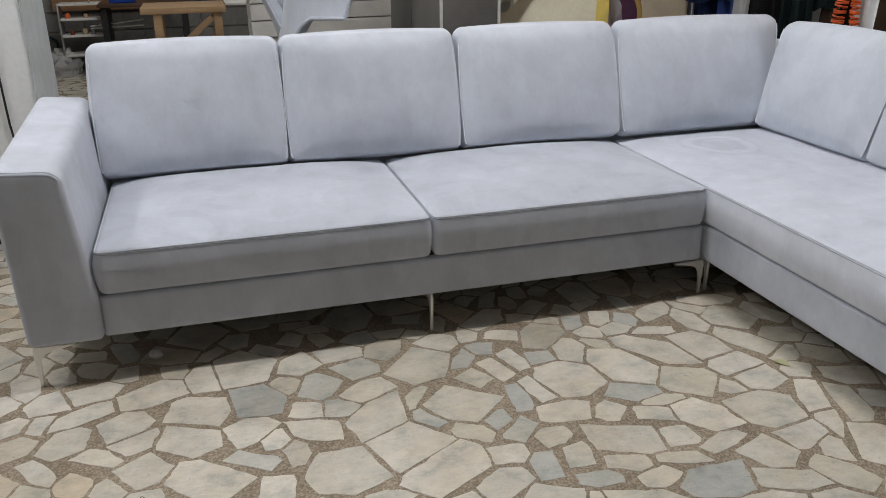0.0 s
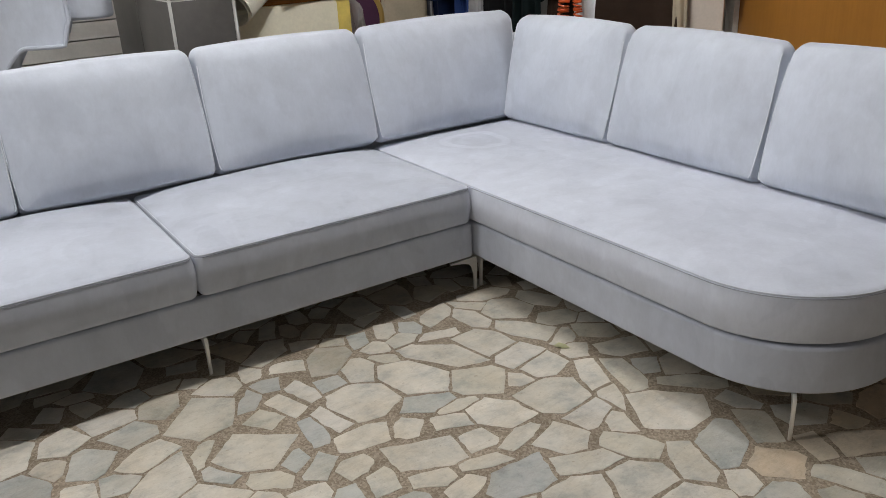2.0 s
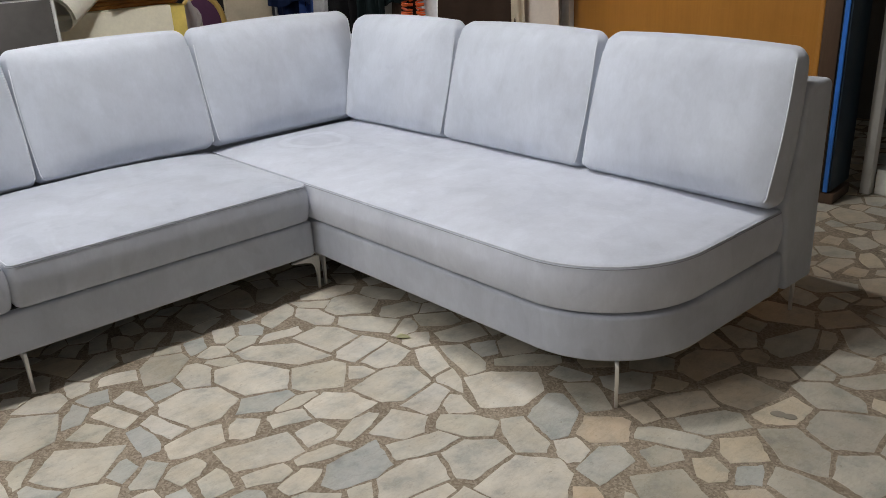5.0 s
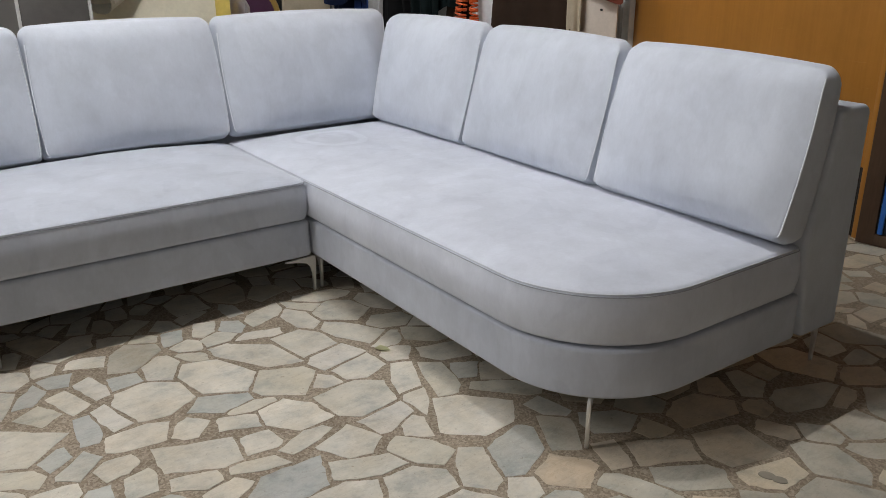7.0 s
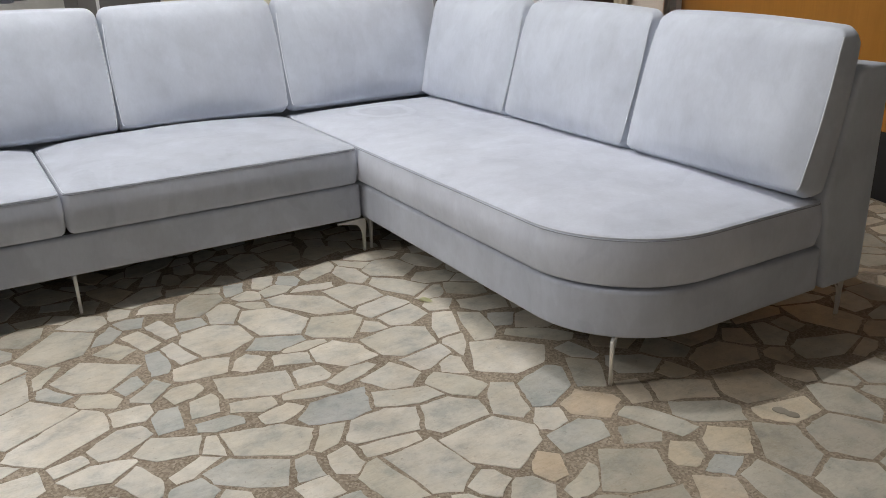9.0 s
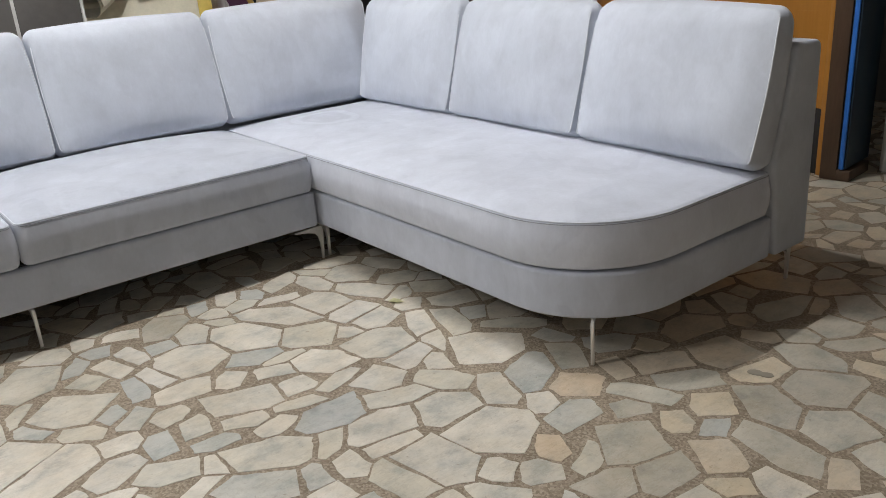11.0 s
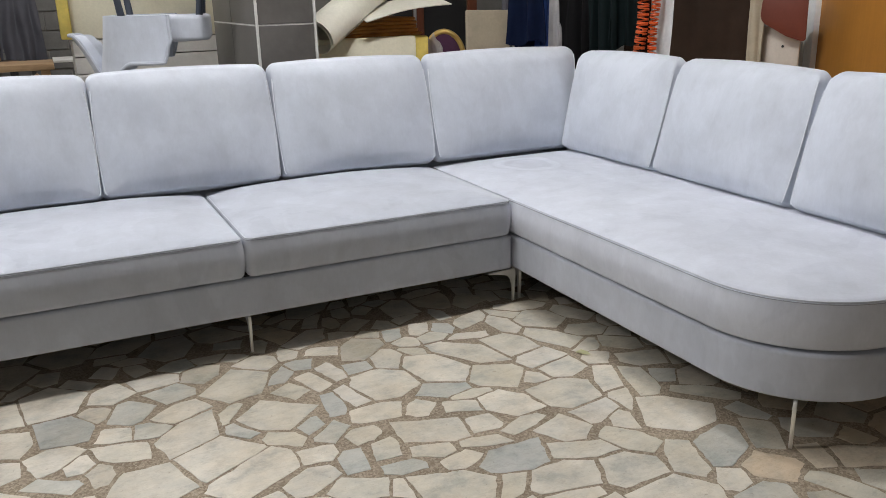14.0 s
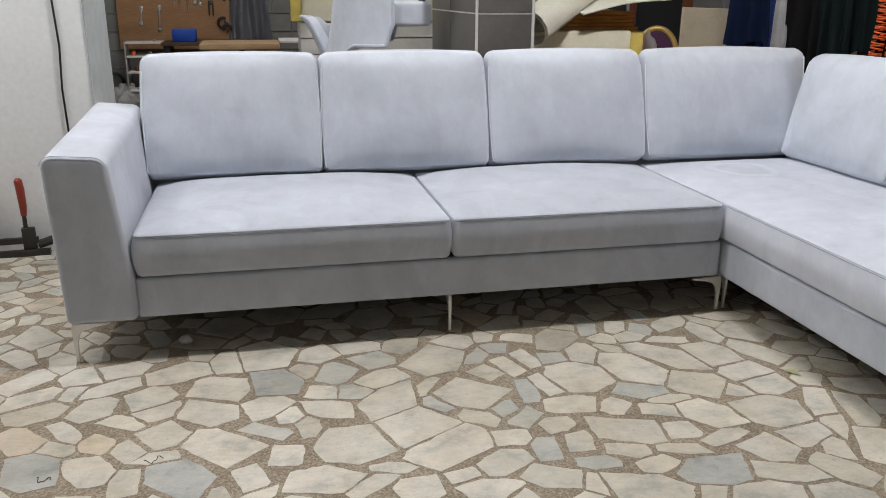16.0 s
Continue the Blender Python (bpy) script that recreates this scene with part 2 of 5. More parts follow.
M = {
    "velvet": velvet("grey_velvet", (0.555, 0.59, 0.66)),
    # Shaded and lit copies of one cloth: pile and shade put into the colour.
    "shaded_velvet": velvet("grey_shaded_velvet", (0.505, 0.535, 0.605), 0.6),
    "lit_velvet": velvet("grey_lit_velvet", (0.605, 0.635, 0.715), 0.5, (0.36, 0.46, 0.16)),
    "groove_shade": velvet("dark_groove", (0.3, 0.315, 0.355)),
    "seam": velvet("grey_seam", (0.58, 0.61, 0.67)),
    "piping": velvet("grey_piping", (0.7, 0.73, 0.78)),
    "lining": plain("black_lining_and_shade", (0.02, 0.02, 0.022), 0.9),
    "nickel": plain("satin_nickel", (0.86, 0.84, 0.8), 0.3, 0.4, 0.05),
    "pale": paving("pale_stone", (0.635, 0.6, 0.535), (0.6, 0.57, 0.51), (0.665, 0.63, 0.565), (0.58, 0.55, 0.485), (0.62, 0.59, 0.54)),
    "mixed": paving("mixed_stone", (0.6, 0.57, 0.5), (0.57, 0.54, 0.465), (0.54, 0.495, 0.42), (0.61, 0.58, 0.51), (0.52, 0.515, 0.48), (0.58, 0.555, 0.49)),
    "blue": paving("blue_grey_stone", (0.47, 0.475, 0.45), (0.51, 0.51, 0.475), (0.44, 0.445, 0.43)),
    "tan": paving("tan_stone", (0.57, 0.495, 0.395), (0.61, 0.535, 0.42), (0.57, 0.475, 0.365)),
    "grey": paving("grey_stone", (0.48, 0.455, 0.395), (0.515, 0.49, 0.425), (0.45, 0.42, 0.36)),
    "grout": aggregate("grout_aggregate"),
    "plaster": plain("white_plaster", (0.9, 0.92, 0.935), 0.7, vary=0.02, scale=2.0, grain=40, bump=0.06),
    "chipped": plain("grey_plaster", (0.5, 0.53, 0.55), 0.8, vary=0.1, scale=9.0, grain=90, bump=0.5),
    "block": plain("concrete_block", (0.19, 0.185, 0.175), 0.9, vary=0.25, scale=5.0),
    "mortar": plain("mortar", (0.28, 0.27, 0.25), 0.9),
    "tile": plain("charcoal_tile", (0.115, 0.107, 0.1), 0.42, vary=0.3, scale=4.0, grain=35),
    "trim": plain("white_trim", (0.7, 0.69, 0.66), 0.5, vary=0.08),
    "orange_wood": veneer("orange_veneer", (0.43, 0.19, 0.035)),
    "dark_wood": wood("dark_stained_wood", (0.085, 0.05, 0.03), 0.5),
    "red_wood": wood("mahogany", (0.16, 0.055, 0.03), 0.35),
    "pine": wood("raw_pine", (0.45, 0.3, 0.17), 0.6, (0.12, 1, 1)),
    "ply": stained_board("stained_plywood"),
    "ply_edge": plain("pale_plywood_edge", (0.4, 0.31, 0.2), 0.7),
    "peg": wood("pegboard_wood", (0.36, 0.2, 0.1), 0.7, (0.2, 1, 1), 5.0),
    "black": plain("black_paint", (0.015, 0.015, 0.016), 0.6),
    "blue_paint": plain("blue_paint", (0.03, 0.16, 0.55), 0.4),
    "night_blue": plain("dark_blue_panel", (0.012, 0.03, 0.05), 0.5, vary=0.3),
    "foam": plain("cream_foam", (0.84, 0.8, 0.64), 0.9, vary=0.06),
    "yellow_foam": plain("yellowed_foam", (0.75, 0.6, 0.16), 0.9, vary=0.2),
    "sheet": plain("cream_sheet", (0.78, 0.76, 0.66), 0.6, vary=0.05),
    "hide": plain("ochre_leather", (0.42, 0.2, 0.05), 0.6, vary=0.25),
    "steel": plain("grey_steel", (0.4, 0.4, 0.4), 0.4, 0.8),
    "iron": plain("dark_iron", (0.06, 0.055, 0.05), 0.5, 0.7),
    "red_plastic": plain("red_plastic", (0.25, 0.035, 0.02), 0.4),
    "orange_plastic": plain("orange_plastic", (0.75, 0.13, 0.03), 0.35),
    "teal_plastic": plain("teal_plastic", (0.012, 0.05, 0.065), 0.45),
    "blue_plastic": plain("blue_plastic", (0.015, 0.07, 0.42), 0.4),
    "chair_leg": plain("slate_metal_leg", (0.05, 0.06, 0.08), 0.4),
    "gold": plain("gilt_wood", (0.55, 0.38, 0.12), 0.35, 0.4),
    "plum": plain("plum_velvet", (0.07, 0.025, 0.06), 0.9),
    "beige": plain("beige_board", (0.5, 0.43, 0.32), 0.7),
    "navy": plain("navy_cloth", (0.009, 0.016, 0.045), 0.95, spec=0.1),
    "ink": plain("blue_cloth", (0.02, 0.05, 0.18), 0.9),
    "dark_green": plain("black_green_cloth", (0.008, 0.014, 0.015), 0.95, spec=0.1),
    "black_cloth": plain("black_cloth", (0.009, 0.009, 0.01), 0.95, spec=0.1),
    "grey_cloth": plain("grey_cloth", (0.12, 0.12, 0.14), 0.9),
    "white_cloth": plain("white_cloth", (0.42, 0.42, 0.43), 0.9),
    "brown_cloth": plain("brown_cloth", (0.038, 0.024, 0.017), 0.9, vary=0.3, scale=3.0, spec=0.15),
    "rust": plain("rust_leather", (0.17, 0.038, 0.02), 0.5),
    "peach": plain("peach_laminate", (0.68, 0.6, 0.52), 0.45, vary=0.05),
    "leaf": plain("yellow_leaf", (0.6, 0.6, 0.36), 0.7),
    "ceiling": plain("ceiling_paint", (0.13, 0.13, 0.128), 0.9, vary=0.05),
    "dark_paint": plain("dark_grey_paint", (0.19, 0.185, 0.175), 0.8, vary=0.1, scale=2.0),
    "glue": plain("dried_glue", (0.27, 0.24, 0.19), 0.5, vary=0.2),
    "wall_tile": plain("white_wall_tile", (0.68, 0.67, 0.62), 0.25, vary=0.06),
}
bag = Mat("clear_plastic_bag", 0.18, 0.0, 0.5)
bag.colour((0.75, 0.75, 0.74))
bag.p.inputs["Alpha"].default_value = 0.45
bag.bump(bag.noise(18, 4), 0.6, 0.02)
M["bag"] = bag.m


# ---------------------------------------------------------------- mesh helpers
def mesh_of(bm, material, smooth=True):
    me = bpy.data.meshes.new("mesh")
    bmesh.ops.recalc_face_normals(bm, faces=bm.faces)
    bm.to_mesh(me)
    bm.free()
    me.materials.append(M[material])
    if smooth:
        me.polygons.foreach_set("use_smooth", [True] * len(me.polygons))
        me.set_sharp_from_angle(angle=radians(38))
    return me


def part(name, bm, material, parent, label="", smooth=True):
    ob = new(name, mesh_of(bm, material, smooth))
    ob.parent = parent
    return tagged(ob, label)


def single(name, bm, material, label, category, kind="", group="", smooth=True):
    ob = new(name, mesh_of(bm, material, smooth))
    return tagged(ob, label, category, group, kind)


def thing(name, label, category, at=(0, 0, 0), turn=0.0, group=""):
    ob = new(name)
    ob.matrix_world = pose(*at, 0, 0, turn)
    return tagged(ob, label, category, group)


def box(x0, x1, y0, y1, z0, z1, bevel=0.004, segments=2, bm=None):
    own = bmesh.new()
    bmesh.ops.create_cube(own, size=1, matrix=Matrix.Translation(((x0 + x1) / 2, (y0 + y1) / 2, (z0 + z1) / 2)) @ Matrix.Diagonal((x1 - x0, y1 - y0, z1 - z0, 1)))
    if bevel:
        bmesh.ops.bevel(own, geom=own.edges[:], offset=bevel, segments=segments, affect="EDGES", profile=0.5)
    if bm is None:
        return own
    me = bpy.data.meshes.new("tmp")
    own.to_mesh(me)
    own.free()
    bm.from_mesh(me)
    bpy.data.meshes.remove(me)
    return bm


def move(bm, m):
    bmesh.ops.transform(bm, matrix=m, verts=bm.verts)
    return bm


def join(*parts):
    out = bmesh.new()
    for b in parts:
        me = bpy.data.meshes.new("tmp")
        b.to_mesh(me)
        b.free()
        out.from_mesh(me)
        bpy.data.meshes.remove(me)
    return out


def rounded(corners, step=0.04, arc=6):
    """A closed outline of points from (x, y, radius) corners, in turn."""
    pts, n = [], len(corners)
    for i, (x, y, r) in enumerate(corners):
        p, a, b = Vector((x, y)), Vector(corners[i - 1][:2]), Vector(corners[(i + 1) % n][:2])
        u, v = (a - p).normalized(), (b - p).normalized()
        half = u.angle(v) / 2
        t = min(r / math.tan(half), 0.49 * (a - p).length, 0.49 * (b - p).length)
        r = t * math.tan(half)
        c = p + (u + v).normalized() * (r / math.sin(half))
        s, e = p + u * t - c, p + v * t - c
        turn = s.angle_signed(e)
        m = max(2, int(abs(turn) * r / step) + arc)
        for k in range(m + 1):
            w = -turn * k / m
            pts.append(c + Vector((s.x * math.cos(w) - s.y * math.sin(w), s.x * math.sin(w) + s.y * math.cos(w))))
    out = []
    for p, q in zip(pts, pts[1:] + pts[:1]):
        m = max(1, int((q - p).length / step))
        out += [p.lerp(q, k / m) for k in range(m)]
    return out


def inward(pts):
    """The unit normals of an outline that point into it."""
    c = sum(pts, Vector((0, 0))) / len(pts)
    res = []
    for i, p in enumerate(pts):
        t = (pts[(i + 1) % len(pts)] - pts[i - 1]).normalized()
        n = Vector((-t.y, t.x))
        res.append(n if n.dot(c - p) > 0 else -n)
    return res


def pad(outline, z0, z1, edge=0.02, crown=0.0, belly=0.0, side=0.0, wrinkle=0.0, rings=9, seed=0.0, hold=(False, False), flat=2.4, low=None):
    """An upholstered body: an outline raised from z0 to z1 with soft edges, a crowned top, a crowned underside and bulging sides.
    low: the radius of the lower edge. hold: the crown keeps its height towards +x, towards +y."""
    bm = bmesh.new()
    low = edge if low is None else low
    nrm = inward(outline)
    c = sum(outline, Vector((0, 0))) / len(outline)
    lo = Vector((min(p.x for p in outline), min(p.y for p in outline)))
    hi = Vector((max(p.x for p in outline), max(p.y for p in outline)))
    mid, half = (lo + hi) / 2, (hi - lo) / 2
    loops = []
    profile = []
    for k in range(5):
        w = math.pi / 2 * k / 4
        profile.append((low * (1 - math.sin(w)), z0 + low * (1 - math.cos(w))))
    for k in range(1, 4):
        w = k / 4
        profile.append((-side * math.sin(math.pi * w), z0 + low + (z1 - z0 - edge - low) * w))
    for k in range(5):
        w = math.pi / 2 * k / 4
        profile.append((edge * (1 - math.cos(w)), z1 - edge + edge * math.sin(w)))

    def ring(points):
        loops.append([bm.verts.new(p) for p in points])

    def inner(s, z, bulge):
        pts = []
        for p, n in zip(outline, nrm):
            q = c + (p + n * edge - c) * s
            u, v = (q.x - mid.x) / half.x, (q.y - mid.y) / half.y
            u, v = max(0, -u) if hold[0] else abs(u), max(0, -v) if hold[1] else abs(v)
            dz = bulge * max(0, 1 - u ** flat) * max(0, 1 - v ** flat) * min(1, 6 * (1 - s)) ** 0.5
            if wrinkle:
                dz += wrinkle * (1 - s ** 6) * noise.noise((q.x * 5 + seed, q.y * 5, seed))
            pts.append((q.x, q.y, z + dz))
        return pts

    for k in range(1, rings + 1):
        ring(inner(k / rings, z0, -belly))
    loops.pop()
    for off, z in profile:
        ring([(*(p + n * off), z) for p, n in zip(outline, nrm)])
    for k in range(rings - 1, 0, -1):
        ring(inner(k / rings, z1, crown))
    for a, b in zip(loops, loops[1:]):
        for i in range(len(a)):
            j = (i + 1) % len(a)
            bm.faces.new((a[i], a[j], b[j], b[i]))
    if rings == 1:
        bm.faces.new(loops[0][::-1])
        bm.faces.new(loops[-1])
        return bm
    for loop, z in ((loops[0], z0 - belly), (loops[-1], z1 + crown)):
        v = bm.verts.new((*c, z))
        for i in range(len(loop)):
            bm.faces.new((loop[i], loop[(i + 1) % len(loop)], v))
    return bm


def tube(points, r, closed=False, sides=8, taper=None):
    """A round bar along points."""
    bm = bmesh.new()
    pts = [Vector(p) for p in points]
    n = len(pts)
    rings = []
    up = None
    for i, p in enumerate(pts):
        a = pts[i - 1] if i or closed else pts[0]
        b = pts[(i + 1) % n] if i < n - 1 or closed else pts[-1]
        t = (b - a).normalized()
        if up is None:
            up = t.orthogonal().normalized()
        up = (up - t * up.dot(t)).normalized()
        s = t.cross(up)
        rr = r * (taper[i] if taper else 1)
        rings.append([bm.verts.new(p + rr * (math.cos(w) * up + math.sin(w) * s)) for w in [2 * math.pi * k / sides for k in range(sides)]])
    for i in range(n if closed else n - 1):
        a, b = rings[i], rings[(i + 1) % n]
        for k in range(sides):
            bm.faces.new((a[k], a[(k + 1) % sides], b[(k + 1) % sides], b[k]))
    if not closed:
        bm.faces.new(rings[0][::-1])
        bm.faces.new(rings[-1])
    return bm


def prism(profile, depth, axis="y"):
    """A flat profile of (u, z) points given thickness, centred, along y or x."""
    bm = bmesh.new()
    sides = []
    for d in (-depth / 2, depth / 2):
        sides.append([bm.verts.new((u, d, z) if axis == "y" else (d, u, z)) for u, z in profile])
    bm.faces.new(sides[0])
    bm.faces.new(sides[1][::-1])
    for i in range(len(profile)):
        j = (i + 1) % len(profile)
        bm.faces.new((sides[0][i], sides[1][i], sides[1][j], sides[0][j]))
    return bm


def drape(width, z0, z1, folds, depth=0.03, thick=0.006, seed=0.0, flare=0.15, nu=40, nv=14):
    """A hanging cloth with folds that open towards its hem."""
    bm = bmesh.new()
    grid = []
    for j in range(nv + 1):
        v = j / nv
        row = []
        for i in range(nu + 1):
            u = i / nu
            w = width * (1 + flare * v)
            x = (u - 0.5) * w
            y = depth * (0.3 + v) * (math.sin(2 * math.pi * folds * u + seed + 2.2 * noise.noise((u * 3, v * 2, seed))) + 0.8 * noise.noise((u * 5, v * 4, seed + 7)))
            z = z1 + (z0 - z1) * v + 0.02 * math.sin(7 * u + seed) * v
            row.append(bm.verts.new((x, y, z)))
        grid.append(row)
    for a, b in zip(grid, grid[1:]):
        for i in range(nu):
            bm.faces.new((a[i], a[i + 1], b[i + 1], b[i]))
    bmesh.ops.recalc_face_normals(bm, faces=bm.faces)
    bmesh.ops.solidify(bm, geom=bm.faces[:], thickness=thick)
    return bm


# ---------------------------------------------------------------- the room
floor = single("floor", box(-4.6, 4.2, -5.2, 7.1, -0.2, -0.0011, 0), "grout", "brown aggregate joints of a crazy-paved stone floor", "floor", "structure", smooth=False)
# Unseen ceiling and walls, coloured dark to cut the light they bounce.
single("ceiling", box(-4.6, 4.2, -5.2, 7.1, 3.9, 4.05, 0), "ceiling", "dark grey ceiling out of view", "ceiling", "structure", smooth=False)
single("wall_west", box(-4.8, -4.6, -5.2, 7.1, -0.2, 4.05, 0), "dark_paint", "dark grey workshop wall out of view", "wall", "structure", smooth=False)
single("wall_east", box(4.2, 4.4, -5.2, 7.1, -0.2, 4.05, 0), "dark_paint", "dark grey workshop wall out of view", "wall", "structure", smooth=False)
single("wall_south", box(-4.6, 4.2, -5.4, -5.2, -0.2, 4.05, 0), "dark_paint", "dark grey workshop wall out of view", "wall", "structure", smooth=False)
wall_back = single("wall_north", box(-4.6, 4.2, 7.1, 7.3, -0.2, 4.05, 0), "mortar", "wall of dark concrete blocks with pale mortar", "wall", "structure", smooth=False)


def partition_end():
    """The white wall beside the sofa, with a rough grey end."""
    bm = box(-4.6, -2.582, 1.40, 1.97, -0.005, 3.9, 0.006)
    single("wall_partition", bm, "plaster", "white plastered partition wall with a chipped end", "wall", "structure")
    bm = bmesh.new()
    rows = 60
    cols = []
    for i in range(rows + 1):
        z = 3.9 * i / rows
        j = 0.012 * noise.noise((z * 6, 0, 3)) + 0.006 * noise.noise((z * 23, 1, 3))
        cols.append([bm.verts.new((x, y, z)) for x, y in ((-2.584, 1.392 + j * 0.3), (-2.576 + j * 0.4, 1.4 + j), (-2.574, 1.59 + j), (-2.576, 1.972), (-2.59, 1.974))])
    for a, b in zip(cols, cols[1:]):
        for k in range(4):
            bm.faces.new((a[k], a[k + 1], b[k + 1], b[k]))
    single("wall_end", bm, "chipped", "chipped grey plaster end of the partition wall", "wall", "structure", smooth=False)


partition_end()


def tiled_pillar():
    pillar = single("wall_pillar", box(-0.676, -0.364, 1.404, 2.52, -0.005, 3.9, 0), "trim", "square pillar clad in charcoal tiles with white joints", "pillar", "structure", smooth=False)
    for z in (-0.055, 0.545, 1.145, 1.745, 2.345, 2.945, 3.545):
        low, top = max(z, 0.0) + 0.004, min(z + 0.596, 3.89)
        part("tile", box(-0.666, -0.376, 1.4005, 1.41, low, top, 0.0015, 1), "tile", pillar)
        part("tile", box(-0.679, -0.67, 1.418, 1.99, low, top, 0.0015, 1), "tile", pillar)
        part("tile", box(-0.679, -0.67, 1.995, 2.515, low, top, 0.0015, 1), "tile", pillar)
    for x in (-0.674, -0.368):
        part("corner_strip", box(x - 0.007, x + 0.007, 1.396, 1.408, 0.0, 3.89, 0.002), "trim", pillar, "white corner strip")


tiled_pillar()


def block_wall():
    me = mesh_of(box(-0.195, 0.195, -0.02, 0.02, 0.003, 0.192, 0.004, 1), "block")
    for row in range(7):
        for col in range(8):
            ob = new("brick", me)
            ob.parent = wall_back
            ob.location = (-4.0 + 0.4 * col + 0.2 * (row % 2), 7.098, 0.2 * row)


block_wall()


# ---------------------------------------------------------------- the corner sofa
sofa = thing("corner_sofa", "light grey velvet corner sofa with a rounded open end, metal legs", "sofa")



def rect(x0, x1, y0, y1, r):
    return [(x0, y0, r), (x1, y0, r), (x1, y1, r), (x0, y1, r)]


SEAT_Z0, SEAT_Z1, BASE_Z = 0.300, 0.451, 0.148
part("seat_base", pad(rounded(rect(-2.262, -0.004, -0.02, 0.86, 0.018), 0.12), BASE_Z, 0.2935, 0.012, rings=1), "shaded_velvet", sofa)
part("chaise_base", pad(rounded([(0.002, 0.86, 0.018), (0.002, -1.540, 0.348), (0.87, -1.540, 0.018), (0.87, 0.86, 0.018)], 0.06, 14), BASE_Z, 0.2935, 0.012, rings=1), "shaded_velvet", sofa)
# Black fillers paint the shade of the gap between base and seat.
part("plinth", box(-2.24, -0.02, 0.012, 0.85, 0.285, 0.302, 0.002), "lining", sofa, "black filler for the shade between base and seat")
part("plinth", pad(rounded([(0.032, 0.85, 0.018), (0.032, -1.505, 0.35), (0.84, -1.505, 0.018), (0.84, 0.85, 0.018)], 0.06, 14), 0.285, 0.302, 0.002, rings=1), "lining", sofa, "black filler for the shade between base and seat")
part("under_lining", box(-2.2, 0.9, 0.06, 0.95, BASE_Z - 0.006, BASE_Z + 0.02, 0.003), "lining", sofa, "black underside lining")
part("chaise_lining", box(0.1, 0.9, -1.2, 0.05, BASE_Z - 0.006, BASE_Z + 0.02, 0.003), "lining", sofa, "black underside lining")


def edge_line(outline, off, z):
    return [(*(p + n * off), z) for p, n in zip(outline, inward(outline))]


def seat_cushion(corners, seed, crown, hold, cloth, arc=6):
    o = rounded(corners, 0.035, arc)
    seat = part("seat_cushion", pad(o, SEAT_Z0 + 0.001, SEAT_Z1 + 0.004, 0.022, crown, 0.0, 0.009, 0.006, 14, seed, hold, 3.2, 0.018), cloth, sofa)
    pipe = tube(edge_line(o, 0.0058, SEAT_Z1 - 0.0025), 0.0026, True, 6)
    part("piping", pipe, "seam", seat, "fine piped seam")
    # Thin dark tube painted in for the shade of the groove under the piping.
    part("stitching", tube(edge_line(o, 0.0016, SEAT_Z1 - 0.0085), 0.0014, True, 5), "groove_shade", seat, "dark line for the shade in the groove below the piping")
    return seat


seat_cushion(rect(-2.256, -1.130, -0.034, 0.80, 0.033), 1.0, 0.034, (False, True), "shaded_velvet")
seat_cushion(rect(-1.124, -0.014, -0.034, 0.80, 0.033), 2.0, 0.034, (False, True), "shaded_velvet")
seat_cushion([(-0.008, 0.80, 0.033), (-0.008, -1.540, 0.372), (0.852, -1.538, 0.033), (0.852, 0.80, 0.033)], 3.0, 0.025, (True, True), "lit_velvet", arc=16)


def armrest():
    """The flared arm: upright outside, leaning in towards the seat, its top rising towards the back."""
    o = rounded([(-2.492, 0.148, 0.022), (-2.512, 0.742, 0.04), (-2.305, 0.728, 0.05), (-2.258, 0.30, 0.06), (-2.258, 0.148, 0.022)], 0.06, 6)
    bm = pad(o, 0.045, 1.045, 0.02, rings=1)
    for v in bm.verts:
        x, z, d = v.co
        y = d - 0.09
        if z > 0.3:
            z += 0.05 * (y + 0.05) * (z - 0.3) / 0.44
        v.co = (x, y, z)
    arm = part("armrest", bm, "shaded_velvet", sofa)
    seam = [(p.x, -0.0425, p.y) for p in o if p.y > 0.70]
    part("piping", tube(seam, 0.0014, False, 6), "velvet", arm, "stitched front seam")


armrest()


def backrest(name, length_from, length_to, chaise, back=1.046):
    """A padded back wall, thicker at its foot than at its top."""
    o = rounded([(0.885, BASE_Z, 0.018), (back, BASE_Z, 0.018), (back - 0.006, 0.852, 0.03), (0.922, 0.852, 0.03), (0.835, 0.46, 0.05)], 0.08, 6)
    bm = pad(o, length_from, length_to, 0.016, rings=1)
    for v in bm.verts:
        across, z, along = v.co
        v.co = (across, along, z) if chaise else (along, across, z)
    part(name, bm, "velvet", sofa)


backrest("backrest", -2.262, 1.044, False)
backrest("chaise_backrest", -1.552, 0.86, True, 1.075)


